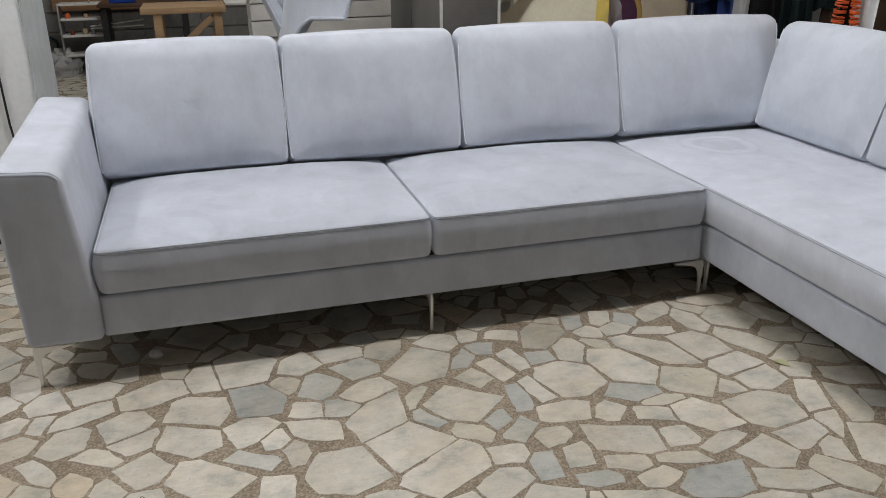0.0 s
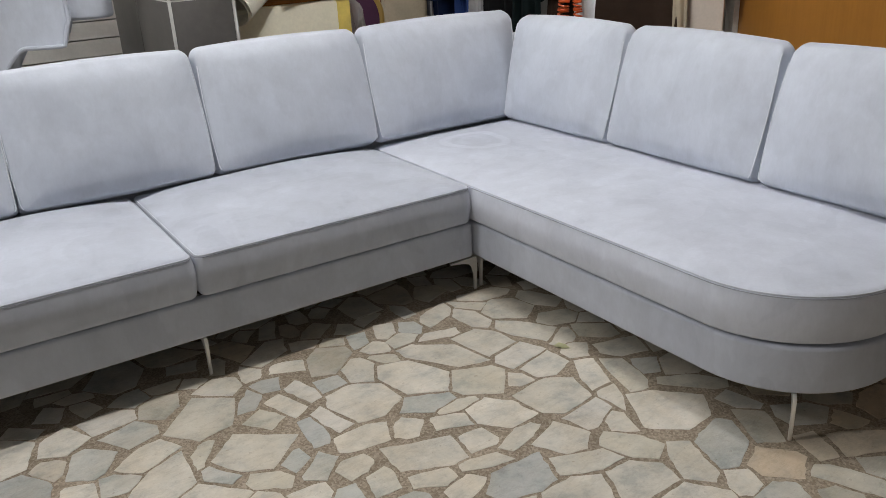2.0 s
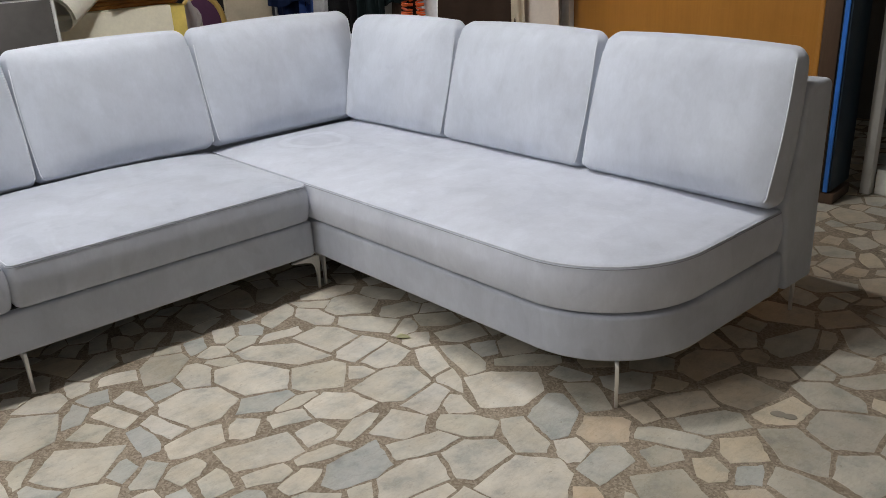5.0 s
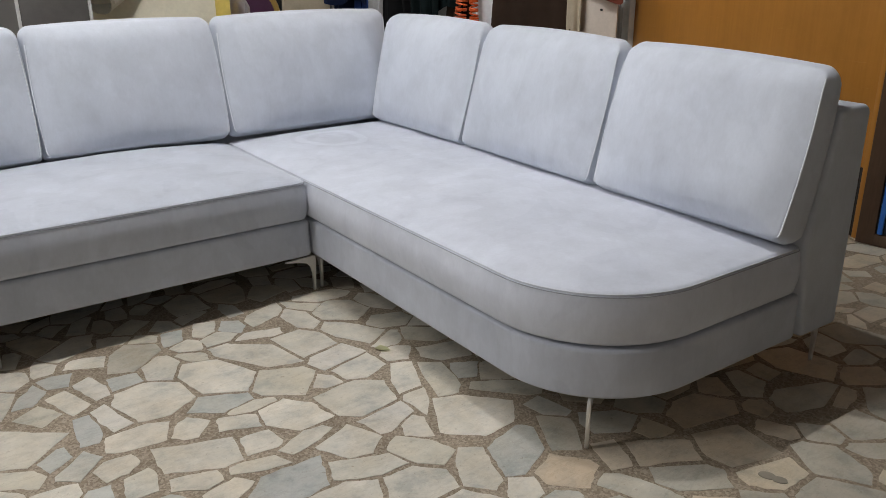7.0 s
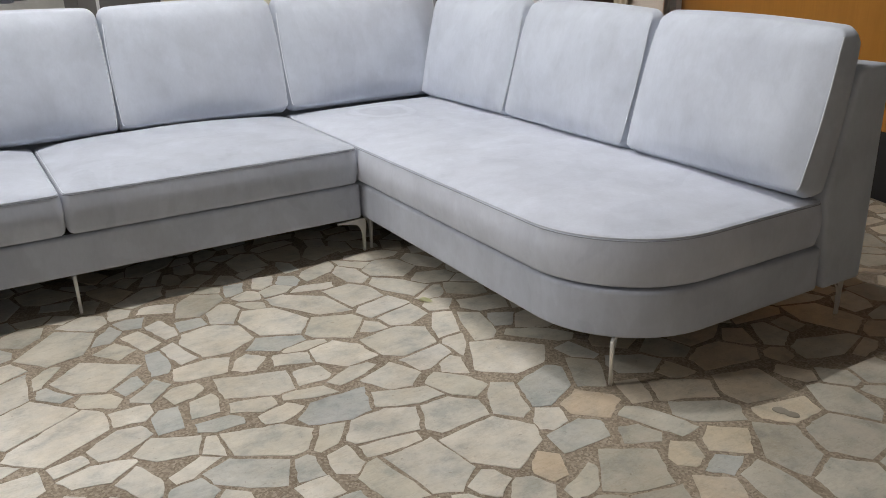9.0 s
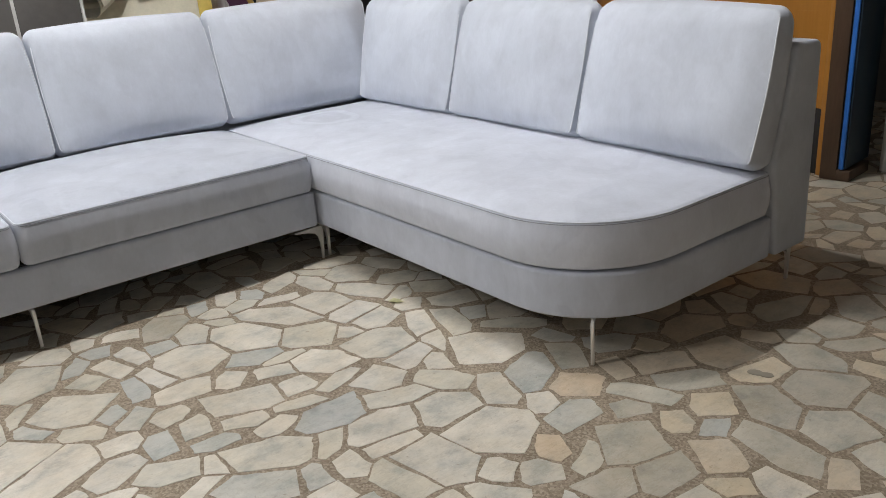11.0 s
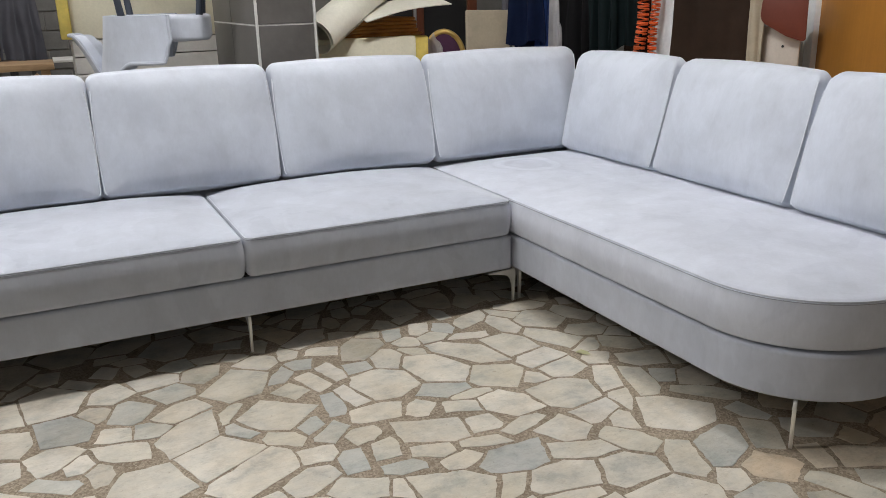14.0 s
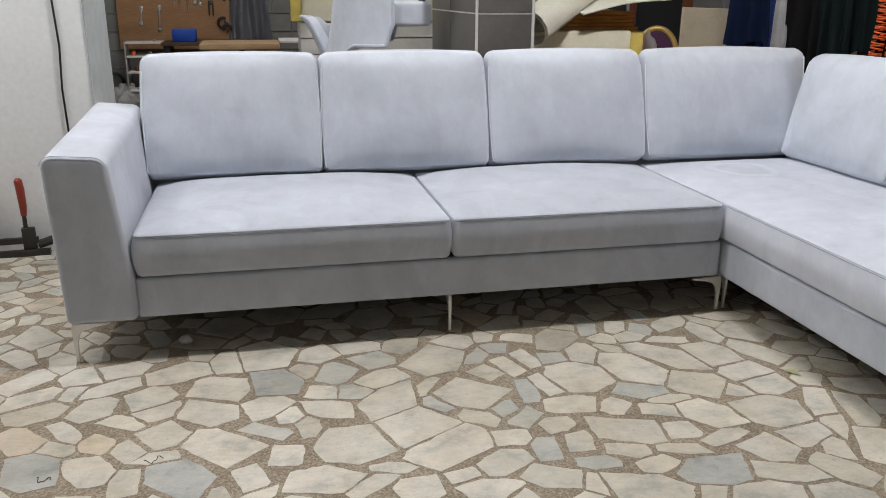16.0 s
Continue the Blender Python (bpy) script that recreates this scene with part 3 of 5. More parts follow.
def back_cushion(width, m, seed, left=0.0, right=0.0, height=0.511, drop=0.0):
    """A boxed cushion with piped edges, leaning back: its face looks along -y before m. drop: how far one top corner sags."""
    thick = 0.115
    o = rounded([(-width / 2, 0.0, 0.028), (width / 2, 0.0, 0.028), (width / 2 - 0.006 + right, height, 0.034), (-width / 2 + 0.006 - left, height, 0.034)], 0.03, 6)
    for q in o:
        q.y += 0.011 * max(0, 1 - (2 * q.x / width) ** 2) * max(0, q.y / height - 0.5) * 2
        q.y -= drop * (q.x / width + 0.5) * q.y / height
        q.x += 0.010 * (q.x / abs(q.x) if abs(q.x) > 0.4 * width else 0) * math.sin(math.pi * min(1, max(0, q.y / height)))
    bm = pad(o, -thick / 2, thick / 2, 0.016, 0.036, 0.022, 0.012, 0.011, 14, seed, flat=3.2)

    def rolled(y):
        """The face rolls over the top without a seam, and tucks in a little at the foot."""
        up, low = (y - height + 0.075) / 0.092, (0.014 - y) / 0.025
        return math.sqrt(max(0.06, 1 - max(0, up) ** 2.2)) * math.sqrt(max(0.6, 1 - max(0, low) ** 2))

    for v in bm.verts:
        v.co.z *= rolled(v.co.y) * (1.0 + 0.16 * (1 - 2 * v.co.y / height))
    stand = Matrix(((1, 0, 0, 0), (0, 0, -1, 0), (0, 1, 0, 0), (0, 0, 0, 1)))
    lean = m @ pose(0, 0, 0, -13.5) @ stand
    cushion = part("back_cushion", move(bm, lean), "velvet", sofa)
    line = [q for q in edge_line(o, 0.0036, thick / 2 - 0.0036) if abs(q[0]) > 0.43 * width and 0.01 < q[1] < height - 0.035]
    for sign in (-1, 1):
        edge = sorted((q for q in line if q[0] * sign > 0), key=lambda q: q[1])
        edge = [(x, y, z * rolled(y) * (1.0 + 0.16 * (1 - 2 * y / height))) for x, y, z in edge]
        part("piping", move(tube(edge, 0.0026, False, 6), lean), "piping", cushion, "fine piped side seam")


for k, (a, b, wider) in enumerate(((-2.280, -1.545, 0.0), (-1.532, -0.786, 0.0), (-0.768, -0.012, 0.0), (0.006, 0.800, 0.085))):
    back_cushion(b - a, pose((a + b) / 2, 0.772, 0.483, 0, 0, 0.6 * math.sin(5 * k)), 10 + k, right=wider)
for k, (a, b, wider, drop) in enumerate(((0.700, -0.002, 0.045, 0.0), (-0.022, -0.776, 0.0, 0.003), (-0.802, -1.536, 0.0, 0.009))):
    back_cushion(a - b, pose(0.772, (a + b) / 2, 0.479, 0, 0, -90 + 0.7 * math.sin(4 * k + 1)), 20 + k, left=wider, height=0.499, drop=drop)


def sofa_leg(x, y, turn):
    """A flat cast leg like a 7: a short wing under the seat that bends into a narrow blade."""
    profile = [(0.118, 0.141), (0.06, 0.143), (0.0, 0.146), (-0.009, 0.143), (-0.011, 0.125), (-0.006, 0.0), (0.006, 0.0), (0.004, 0.075), (0.011, 0.102), (0.026, 0.120), (0.06, 0.130), (0.118, 0.136)]
    bm = prism(profile, 0.011)
    bmesh.ops.bevel(bm, geom=bm.edges[:], offset=0.002, segments=1, affect="EDGES")
    part("leg", move(bm, pose(x, y, 0, 0, 0, turn)), "nickel", sofa, "shiny metal blade leg")


for x, y, turn in ((0.0, -0.013, 180), (0.04, 0.0, 90), (-1.131, -0.006, 90), (-2.474, -0.02, 0), (0.095, -1.437, 38), (1.055, -1.5, 180),
                   (1.0, 0.99, 225), (-2.44, 0.99, 0), (-1.13, 0.99, 270)):
    sofa_leg(x, y, turn)


# ---------------------------------------------------------------- behind the sofa: stacked chairs, foam, rolls
def tub_chair(name, m, label, height=0.86, rise_at=0.6, rise_over=0.5):
    chair = new(name)
    chair.matrix_world = m
    tagged(chair, label, "chair", "upholstered tub chairs")
    ring = rounded([(-0.26, -0.25, 0.10), (0.26, -0.25, 0.10), (0.27, 0.24, 0.2), (-0.27, 0.24, 0.2)], 0.04)
    part("seat", pad(ring, 0.335, 0.47, 0.022, 0.008, rings=5), "velvet", chair)
    bm = bmesh.new()
    outer, inner_v = [], []
    n = 80
    for i in range(n + 1):
        a = radians(-12 + 204 * i / n)
        u = abs(i / n - 0.5) * 2
        rx, ry = 0.31, 0.30
        x, y = rx * math.cos(a), ry * math.sin(a) + 0.02
        rise = [min(1, max(0, w)) for w in ((1 - u) / 0.08, (rise_at - u) / rise_over)]
        arm, back = (w * w * (3 - 2 * w) for w in rise)
        top = 0.46 + 0.115 * arm + (height - 0.575) * back
        lean = 1.0 + (0.16 + 0.6 * max(0, 1 - 1.6 * u)) * (top - 0.34)
        col_o, col_i = [], []
        for k in range(9):
            w = k / 8
            z = 0.33 + (top - 0.33) * w
            f = 1 + (lean - 1) * (0.6 * w + 0.55 * w ** 4)
            col_o.append(bm.verts.new((x * f, y * f, z)))
            col_i.append(bm.verts.new((x * (f - 0.17), y * (f - 0.17), z + (0.012 if 0 < k < 8 else 0))))
        outer.append(col_o)
        inner_v.append(col_i)
    for cols, flip in ((outer, False), (inner_v, True)):
        for a, b in zip(cols, cols[1:]):
            for k in range(8):
                f = (a[k], b[k], b[k + 1], a[k + 1])
                bm.faces.new(f[::-1] if flip else f)
    for i in range(n):
        bm.faces.new((outer[i][8], outer[i + 1][8], inner_v[i + 1][8], inner_v[i][8]))
        bm.faces.new((outer[i][0], inner_v[i][0], inner_v[i + 1][0], outer[i + 1][0]))
    for i in (0, n):
        for k in range(8):
            f = (outer[i][k], outer[i][k + 1], inner_v[i][k + 1], inner_v[i][k])
            bm.faces.new(f)
    line = [tuple(v[8].co + (v[8].co - Vector((0, 0, v[8].co.z))).normalized() * 0.004) for v in outer]
    start = [tuple(outer[0][k].co) for k in range(8)]
    end = [tuple(outer[n][k].co) for k in range(7, -1, -1)]
    shell = part("shell", bm, "velvet", chair)
    part("piping", tube(start + line + end, 0.011, False, 8), "shaded_velvet", shell, "thick piped rim")
    for x, y in ((-0.2, -0.2), (0.2, -0.2), (0.2, 0.2), (-0.2, 0.2)):
        part("leg", tube([(x, y, 0.345), (x * 1.2, y * 1.2, 0.0)], 0.02, False, 10, [1.0, 0.6]), "chair_leg", chair, "dark slate tapered leg")
    return chair


tub_chair("tub_chair", pose(-1.0, 2.28, 0.0, 0, 0, 78), "grey upholstered tub chair standing behind the sofa", 1.1)
tub_chair("tub_chair", pose(-1.03, 2.10, 1.535, 180, 0, -102), "grey upholstered tub chair turned over with its legs up", 0.86, 0.62, 0.5)


def foam_store():
    rack = thing("board_stack", "stack of white boards on edge with dark gaps", "boards", (-1.05, 3.6, 0))
    for k in range(9):
        part("board", box(-0.43, 0.62, -0.2 + 0.01 * (k % 3), 0.2, 0.115 * k, 0.115 * k + 0.107, 0.003, 1), "trim", rack)
    single("foam_block", box(-1.50, -0.42, 3.42, 3.78, 1.036, 1.56, 0.02), "foam", "cream foam block lying on white boards", "foam")
    single("foam_offcut", box(-1.545, -1.47, 3.36, 3.416, 1.04, 1.5, 0.012), "yellow_foam", "yellowed foam strip leaning on a foam block", "foam")


foam_store()


def paper_roll():
    """A wide hollow roll lying across a foam stack, with its sheet end lifting."""
    axis = Vector((0.66, 0.42, 0.36)).normalized()
    start = Vector((-0.262, 1.74, 1.05))
    bm = bmesh.new()
    side = axis.orthogonal().normalized()
    up = axis.cross(side)
    loops = []
    turns = 60
    for d in (0.0, 0.85):
        row = []
        for k in range(turns + 1):
            w = 2 * math.pi * 1.45 * k / turns
            r = 0.088 + 0.010 * w / math.pi
            row.append(bm.verts.new(start + axis * d + r * (math.cos(w) * side + math.sin(w) * up)))
        loops.append(row)
    for k in range(turns):
        bm.faces.new((loops[0][k], loops[0][k + 1], loops[1][k + 1], loops[1][k]))
    bmesh.ops.recalc_face_normals(bm, faces=bm.faces)
    bmesh.ops.solidify(bm, geom=bm.faces[:], thickness=0.004)
    single("foam_roll", bm, "sheet", "hollow roll of cream foam sheet lying at a slant", "roll")
    bm = bmesh.new()
    grid = [[bm.verts.new((0.05 + 0.55 * u / 10, 1.75 + 0.25 * v / 4, 1.13 + 0.09 * u / 10 + 0.02 * math.sin(u / 3) + 0.05 * v / 4)) for u in range(11)] for v in range(5)]
    for a, b in zip(grid, grid[1:]):
        for k in range(10):
            bm.faces.new((a[k], a[k + 1], b[k + 1], b[k]))
    bmesh.ops.recalc_face_normals(bm, faces=bm.faces)
    bmesh.ops.solidify(bm, geom=bm.faces[:], thickness=0.006)
    single("foam_sheet", bm, "sheet", "loose cream foam sheet on a leather pile", "sheet")


paper_roll()
single("foam_block", box(-0.33, 0.40, 1.84, 2.3, 0.0, 1.035, 0.015), "foam", "tall cream foam block standing behind the sofa", "foam")
single("foam_block", box(0.403, 0.50, 1.88, 2.26, 0.0, 1.03, 0.012), "yellow_foam", "yellowed foam slab standing beside a cream block", "foam")


def hide_pile():
    pile = thing("leather_pile", "folded ochre leather hides piled on foam", "leather", (0.2, 2.05, 1.036))
    for k in range(5):
        w, d = 0.30 - 0.015 * k, 0.17
        o = rounded([(-w + 0.03 * math.sin(3 * k), -d, 0.05), (w + 0.02 * math.sin(5 * k), -d + 0.02, 0.08), (w - 0.02, d, 0.05), (-w, d, 0.06)], 0.04)
        part("hide", pad(o, 0.022 * k, 0.022 * k + 0.019, 0.008, 0.006, 0, 0.004, 0.01, 5, k), "hide", pile)


hide_pile()


def plastic_bag(x, y, z, s, label, tall=0.8):
    bm = bmesh.new()
    bmesh.ops.create_icosphere(bm, subdivisions=4, radius=1)
    for v in bm.verts:
        n = noise.noise(v.co * 2.3 + Vector((x, y, 0))) * 0.35 + noise.noise(v.co * 6) * 0.14
        v.co = v.co * (1 + n)
        v.co = Vector((v.co.x * s * 1.25, v.co.y * s, max(v.co.z, -0.6) * s * tall))
    low = min(v.co.z for v in bm.verts)
    for v in bm.verts:
        v.co += Vector((x, y, z - low))
    single("plastic_bag", bm, "bag", label, "plastic bag")


# ---------------------------------------------------------------- the back corner: chair, cabinet, board, clothes
def oval_chair():
    chair = thing("oval_back_chair", "gilt oval-back chair with plum velvet upholstery", "chair", (1.035, 2.78, 0), -25)
    ring = [(0.145 * math.cos(w), 0, 0.80 + 0.205 * math.sin(w)) for w in [2 * math.pi * k / 40 for k in range(40)]]
    part("back_frame", tube(ring, 0.022, True, 10), "gold", chair, "gilt oval frame")
    o = [Vector((0.138 * math.cos(w), 0.195 * math.sin(w))) for w in [2 * math.pi * k / 40 for k in range(40)]]
    bm = pad(o, -0.015, 0.015, 0.01, 0.02, 0.01, rings=5)
    for v in bm.verts:
        v.co = Vector((v.co.x, -v.co.z, v.co.y + 0.80))
    part("backrest", bm, "plum", chair)
    part("seat", pad(rounded(rect(-0.23, 0.23, -0.45, -0.02, 0.06)), 0.42, 0.49, 0.02, 0.025, rings=4), "plum", chair)
    part("seat_frame", pad(rounded(rect(-0.235, 0.235, -0.455, 0.02, 0.05)), 0.36, 0.419, 0.01, rings=2), "gold", chair)
    for x in (-0.12, 0.12):
        part("post", tube([(x, 0.0, 0.41), (x * 0.9, 0.0, 0.66)], 0.018), "gold", chair)
    for x, y in ((-0.2, -0.42), (0.2, -0.42), (0.2, 0.0), (-0.2, 0.0)):
        part("leg", tube([(x, y, 0.365), (x * 1.05, y, 0.0)], 0.022, False, 10, [1, 0.6]), "gold", chair)


oval_chair()


def cabinet():
    cab = thing("display_cabinet", "dark mahogany display cabinet with glazed doors", "cabinet", (1.28, 3.85, 0))
    part("body", box(-0.55, 0.55, -0.1, 0.3, 0, 2.1, 0.008), "dark_wood", cab)
    for x in (-0.53, -0.02, 0.49):
        part("stile", box(x - 0.045, x + 0.045, -0.13, -0.101, 0.1, 2.0, 0.01), "red_wood", cab)
    for x in (-0.275, 0.235):
        part("pane", box(x - 0.2, x + 0.2, -0.112, -0.104, 0.3, 1.9, 0), "black", cab, "dark glass pane")


cabinet()
single("folded_board", move(box(-0.18, 0.18, -0.025, 0.025, 0.0, 1.145, 0.008), pose(1.483, 2.93, 0, -3, 1.5, -6)), "beige", "beige upholstered board standing among the clothes", "board")


def rail_point(s):
    return (1.42 + 1.15 * s, 3.02 - 2.0 * s)


def garment(name, s0, s1, z0, z1, material, folds, label, category, near=0.0, seed=0.0, flare=0.12):
    (xa, ya), (xb, yb) = rail_point(s0), rail_point(s1)
    wide = math.hypot(xb - xa, yb - ya)
    bm = drape(wide, z0, z1, folds * 0.7, 0.028, 0.006, seed, flare)
    n = Vector((-0.867, -0.498))
    single(name, move(bm, pose((xa + xb) / 2 + n.x * near, (ya + yb) / 2 + n.y * near, 0, 0, 0, -60.1)), material, label, category, group="clothes on the rail")


part_rail = thing("clothes_rail", "steel clothes rail carrying work clothes", "clothes rail")
part("rail", tube([(*rail_point(-0.25), 1.78), (*rail_point(1.0), 1.78)], 0.014), "steel", part_rail)
for s in (-0.25, 0.88):
    part("upright", tube([(*rail_point(s), 0.0), (*rail_point(s), 1.78)], 0.014), "steel", part_rail)
garment("shirt", 0.03, 0.12, 0.6, 1.775, "grey_cloth", 3, "lilac-grey shirt hanging on the rail", "shirt", -0.3, 1, 0.2)
garment("shirt", 0.135, 0.16, 0.62, 1.775, "white_cloth", 2, "pale shirt hanging on the rail", "shirt", -0.06, 2, 0.5)
garment("jacket", 0.17, 0.265, 0.905, 1.775, "navy", 3, "navy blue jacket hanging on the rail", "jacket", 0.07, 3, 0.55)
garment("overalls", 0.24, 0.30, 0.5, 1.775, "ink", 2, "blue overalls hanging on the rail", "overalls", 0.01, 4)
garment("trousers", 0.15, 0.25, 0.4, 1.775, "navy", 2, "dark trousers hanging behind a jacket", "trousers", -0.02, 14)
garment("shirt", 0.30, 0.345, 0.6, 1.775, "white_cloth", 2, "white shirt hanging between dark jackets", "shirt", 0.03, 5, 0.35)
garment("coat", 0.34, 0.44, 0.5, 1.775, "black_cloth", 3, "long black coat hanging on the rail", "coat", 0.06, 6, 0.25)
garment("coat", 0.43, 0.52, 0.5, 1.775, "dark_green", 4, "long black-green coat with deep folds", "coat", 0.07, 7, 0.3)
garment("coat", 0.51, 0.60, 0.88, 1.775, "dark_green", 3, "short black-green coat hanging beside an orange hose", "coat", 0.04, 17, 0.2)
garment("apron", 0.54, 0.62, 0.4, 1.775, "brown_cloth", 2, "brown apron hanging behind coats", "apron", -0.02, 27, 0.1)
garment("dust_sheet", 0.60, 0.715, 0.4, 1.775, "plaster", 2, "white cloth hanging behind an orange hose", "cloth", -0.03, 8, 0.0)
garment("fabric_length", 0.705, 0.93, 0.3, 1.775, "brown_cloth", 1, "dark brown fabric length hanging in folds", "fabric", 0.05, 9, 0.14)
garment("fabric_length", 0.90, 0.955, 0.3, 1.775, "beige", 0.5, "fawn selvedge of hanging fabric", "fabric", 0.035, 10, 0.0)


def coil_hose():
    bm_pts = []
    (x, y), n = rail_point(0.628), Vector((-0.867, -0.498))
    hose = thing("coiled_air_hose", "orange coiled air hose hanging in two strands", "air hose")
    for off, reach in ((-0.045, 0.036), (0.05, 0.027)):
        bm_pts = []
        cx, cy = x + 0.498 * off + n.x * 0.09, y - 0.867 * off + n.y * 0.09
        for k in range(900):
            w = k * 2 * math.pi / 14
            z = 1.76 - 1.3 * k / 900
            sway = 0.012 * math.sin(z * 9 + off * 50)
            bm_pts.append((cx + reach * math.cos(w) + 0.498 * sway, cy + reach * math.sin(w) - 0.867 * sway, z + 0.006 * math.sin(w * 0.37)))
        part("strand", tube(bm_pts, 0.0055, False, 5), "orange_plastic", hose)
    part("hook", tube([(x, y, 1.78), (x + n.x * 0.09, y + n.y * 0.09, 1.765)], 0.006), "steel", hose)


coil_hose()
px, py = rail_point(0.99)
single("laminate_panel", move(box(-0.13, 0.13, -0.012, 0.012, 0.0, 1.02, 0.006), pose(px, py, 0, -2, 0, -60)), "peach", "pale peach laminate panel with drilled holes", "panel")
# Black plug stands in for the dark of a drilled hole.
single("knob", move(tube([(0.03, -0.022, 0.9), (0.03, -0.012, 0.9)], 0.008, False, 12), pose(px, py, 0, -2, 0, -60)), "black", "small black plug for a dark drilled hole in a laminate panel", "knob")
px, py = rail_point(0.975)
bm = pad(rounded([(-0.15, 1.06, 0.07), (0.02, 0.965, 0.12), (0.135, 0.93, 0.02), (0.13, 1.2, 0.03), (-0.14, 1.2, 0.03)]), -0.008, 0.008, 0.004, 0.006, rings=4)
for v in bm.verts:
    v.co = Vector((v.co.x, -v.co.z, v.co.y))
single("leather_offcut", move(bm, pose(px - 0.005, py - 0.09, 0, 0, 0, -60)), "rust", "rust-red leather offcut hung over a panel", "leather")


# ---------------------------------------------------------------- the veneered partition and the doorway
def along(a, b, s, off=0.0):
    ax, ay = a
    d = Vector((b[0] - ax, b[1] - ay))
    n = Vector((-d.y, d.x)).normalized()
    p = Vector(a) + d * s + n * off
    return p.x, p.y


A, B = (2.33, -0.95), (2.86, 0.98)
turn_ab = math.degrees(math.atan2(B[1] - A[1], B[0] - A[0]))
wide = math.hypot(B[0] - A[0], B[1] - A[1])
screen = thing("veneer_partition", "orange-brown veneered partition panel with a black kick board", "partition", (*A, 0), turn_ab)
part("panel", box(0.03, wide, -0.03, 0.012, 0.33, 2.6, 0.003), "orange_wood", screen)
part("kick_board", box(0.03, wide, -0.03, 0.008, 0.0, 0.328, 0.003), "black", screen, "black painted kick board")
part("edge_strip", box(0.0, 0.028, -0.03, 0.018, 0.0, 2.6, 0.004), "orange_wood", screen, "pale edge strip")
frame_a = thing("door_frame", "white painted door frame with worn edges", "door frame", (*B, 0), turn_ab)
part("post", box(0.0, 0.05, -0.06, 0.05, 0.0, 2.3, 0.004), "plaster", frame_a)
part("post", box(0.06, 0.115, -0.05, 0.03, 0.0, 2.3, 0.004), "plaster", frame_a)
part("post", box(0.119, 0.21, -0.05, 0.045, 0.0, 2.3, 0.006), "trim", frame_a, "pale grey post")
part("gap_strip", box(0.051, 0.059, -0.05, 0.01, 0.0, 2.3, 0), "dark_wood", frame_a)

post_a = thing("timber_post", "dark stained timber post at the doorway", "post", (2.30, -1.005, 0), 8)
part("post", box(-0.02, 0.06, -0.035, 0.045, 0.0, 2.6, 0.006), "dark_wood", post_a)
leaf_a = thing("open_door", "dark blue door leaf standing open with a bright blue edge", "door", (2.288, -1.064, 0), 6)
part("leaf", box(0.004, 0.29, -0.02, 0.02, 0.06, 2.1, 0.004), "night_blue", leaf_a)
part("edge", box(-0.008, 0.003, -0.010, 0.012, 0.06, 2.1, 0.003), "blue_paint", leaf_a, "bright blue painted edge")
part("sill", box(0.0, 0.25, -0.04, 0.03, 0.0, 0.055, 0.006), "dark_wood", leaf_a, "raw timber sill")

niche = thing("tiled_niche", "white niche over a low tiled plinth", "niche", (2.56, -1.12, 0), -4)
part("upright", box(0.0, 0.05, -0.05, 0.0, 0.0, 2.3, 0.004), "trim", niche, "white painted upright")
for k in range(7):
    part("tile", box(0.03, 0.45, -0.156 - 0.1 * k, -0.06 - 0.1 * k, 0.0, 0.13, 0.004, 1), "wall_tile", niche)
part("back_panel", box(0.46, 0.5, -1.2, 0.0, 0.0, 2.3, 0.004), "dark_paint", niche)
single("tool_case", box(2.72, 2.95, -1.5, -1.28, 0.131, 0.16, 0.006), "red_plastic", "flat red case lying on a tiled plinth", "case")
single("dark_bag", pad(rounded(rect(2.75, 2.95, -1.5, -1.31, 0.07)), 0.161, 0.62, 0.06, 0.05, rings=5, wrinkle=0.03), "navy", "dark cloth bag standing on a case", "bag")


# ---------------------------------------------------------------- beside the camera: a board over a trestle
def trestle():
    t = thing("trestle_table", "rough pine trestle table with a thick top", "table", (0.12, -2.90, 0))
    part("tabletop", box(-0.6, 0.75, -0.35, 0.35, 0.943, 0.993, 0.006), "pine", t)
    for x in (-0.5, 0.65):
        for y in (-0.28, 0.28):
            part("leg", box(x - 0.035, x + 0.035, y - 0.035, y + 0.035, 0.0, 0.942, 0.004), "pine", t)
    b = thing("plywood_board", "pale brown plywood board on edge with a small dowel", "board", (-0.639, -2.577, 0.994))
    part("sheet", box(0.0, 0.85, -0.004, 0.004, 0.0, 0.64, 0.001), "ply", b)
    part("edge_band", box(-0.002, -0.0005, -0.0042, 0.0042, 0.0, 0.64, 0.0005), "ply_edge", b, "pale raw plywood edge")
    part("dowel", tube([(-0.009, 0, 0.133), (-0.002, 0, 0.133)], 0.0042), "ply_edge", b, "pale wooden dowel")


trestle()


# ---------------------------------------------------------------- by the white wall: cable and clamp
single("hanging_cable", tube([(-2.70, 1.388, 3.4), (-2.702, 1.388, 2.2), (-2.716, 1.39, 1.3), (-2.704, 1.388, 1.0), (-2.716, 1.388, 0.8), (-2.712, 1.388, 0.6), (-2.69, 1.388, 0.35)], 0.005), "black", "thin black cable hanging down a white wall", "cable")


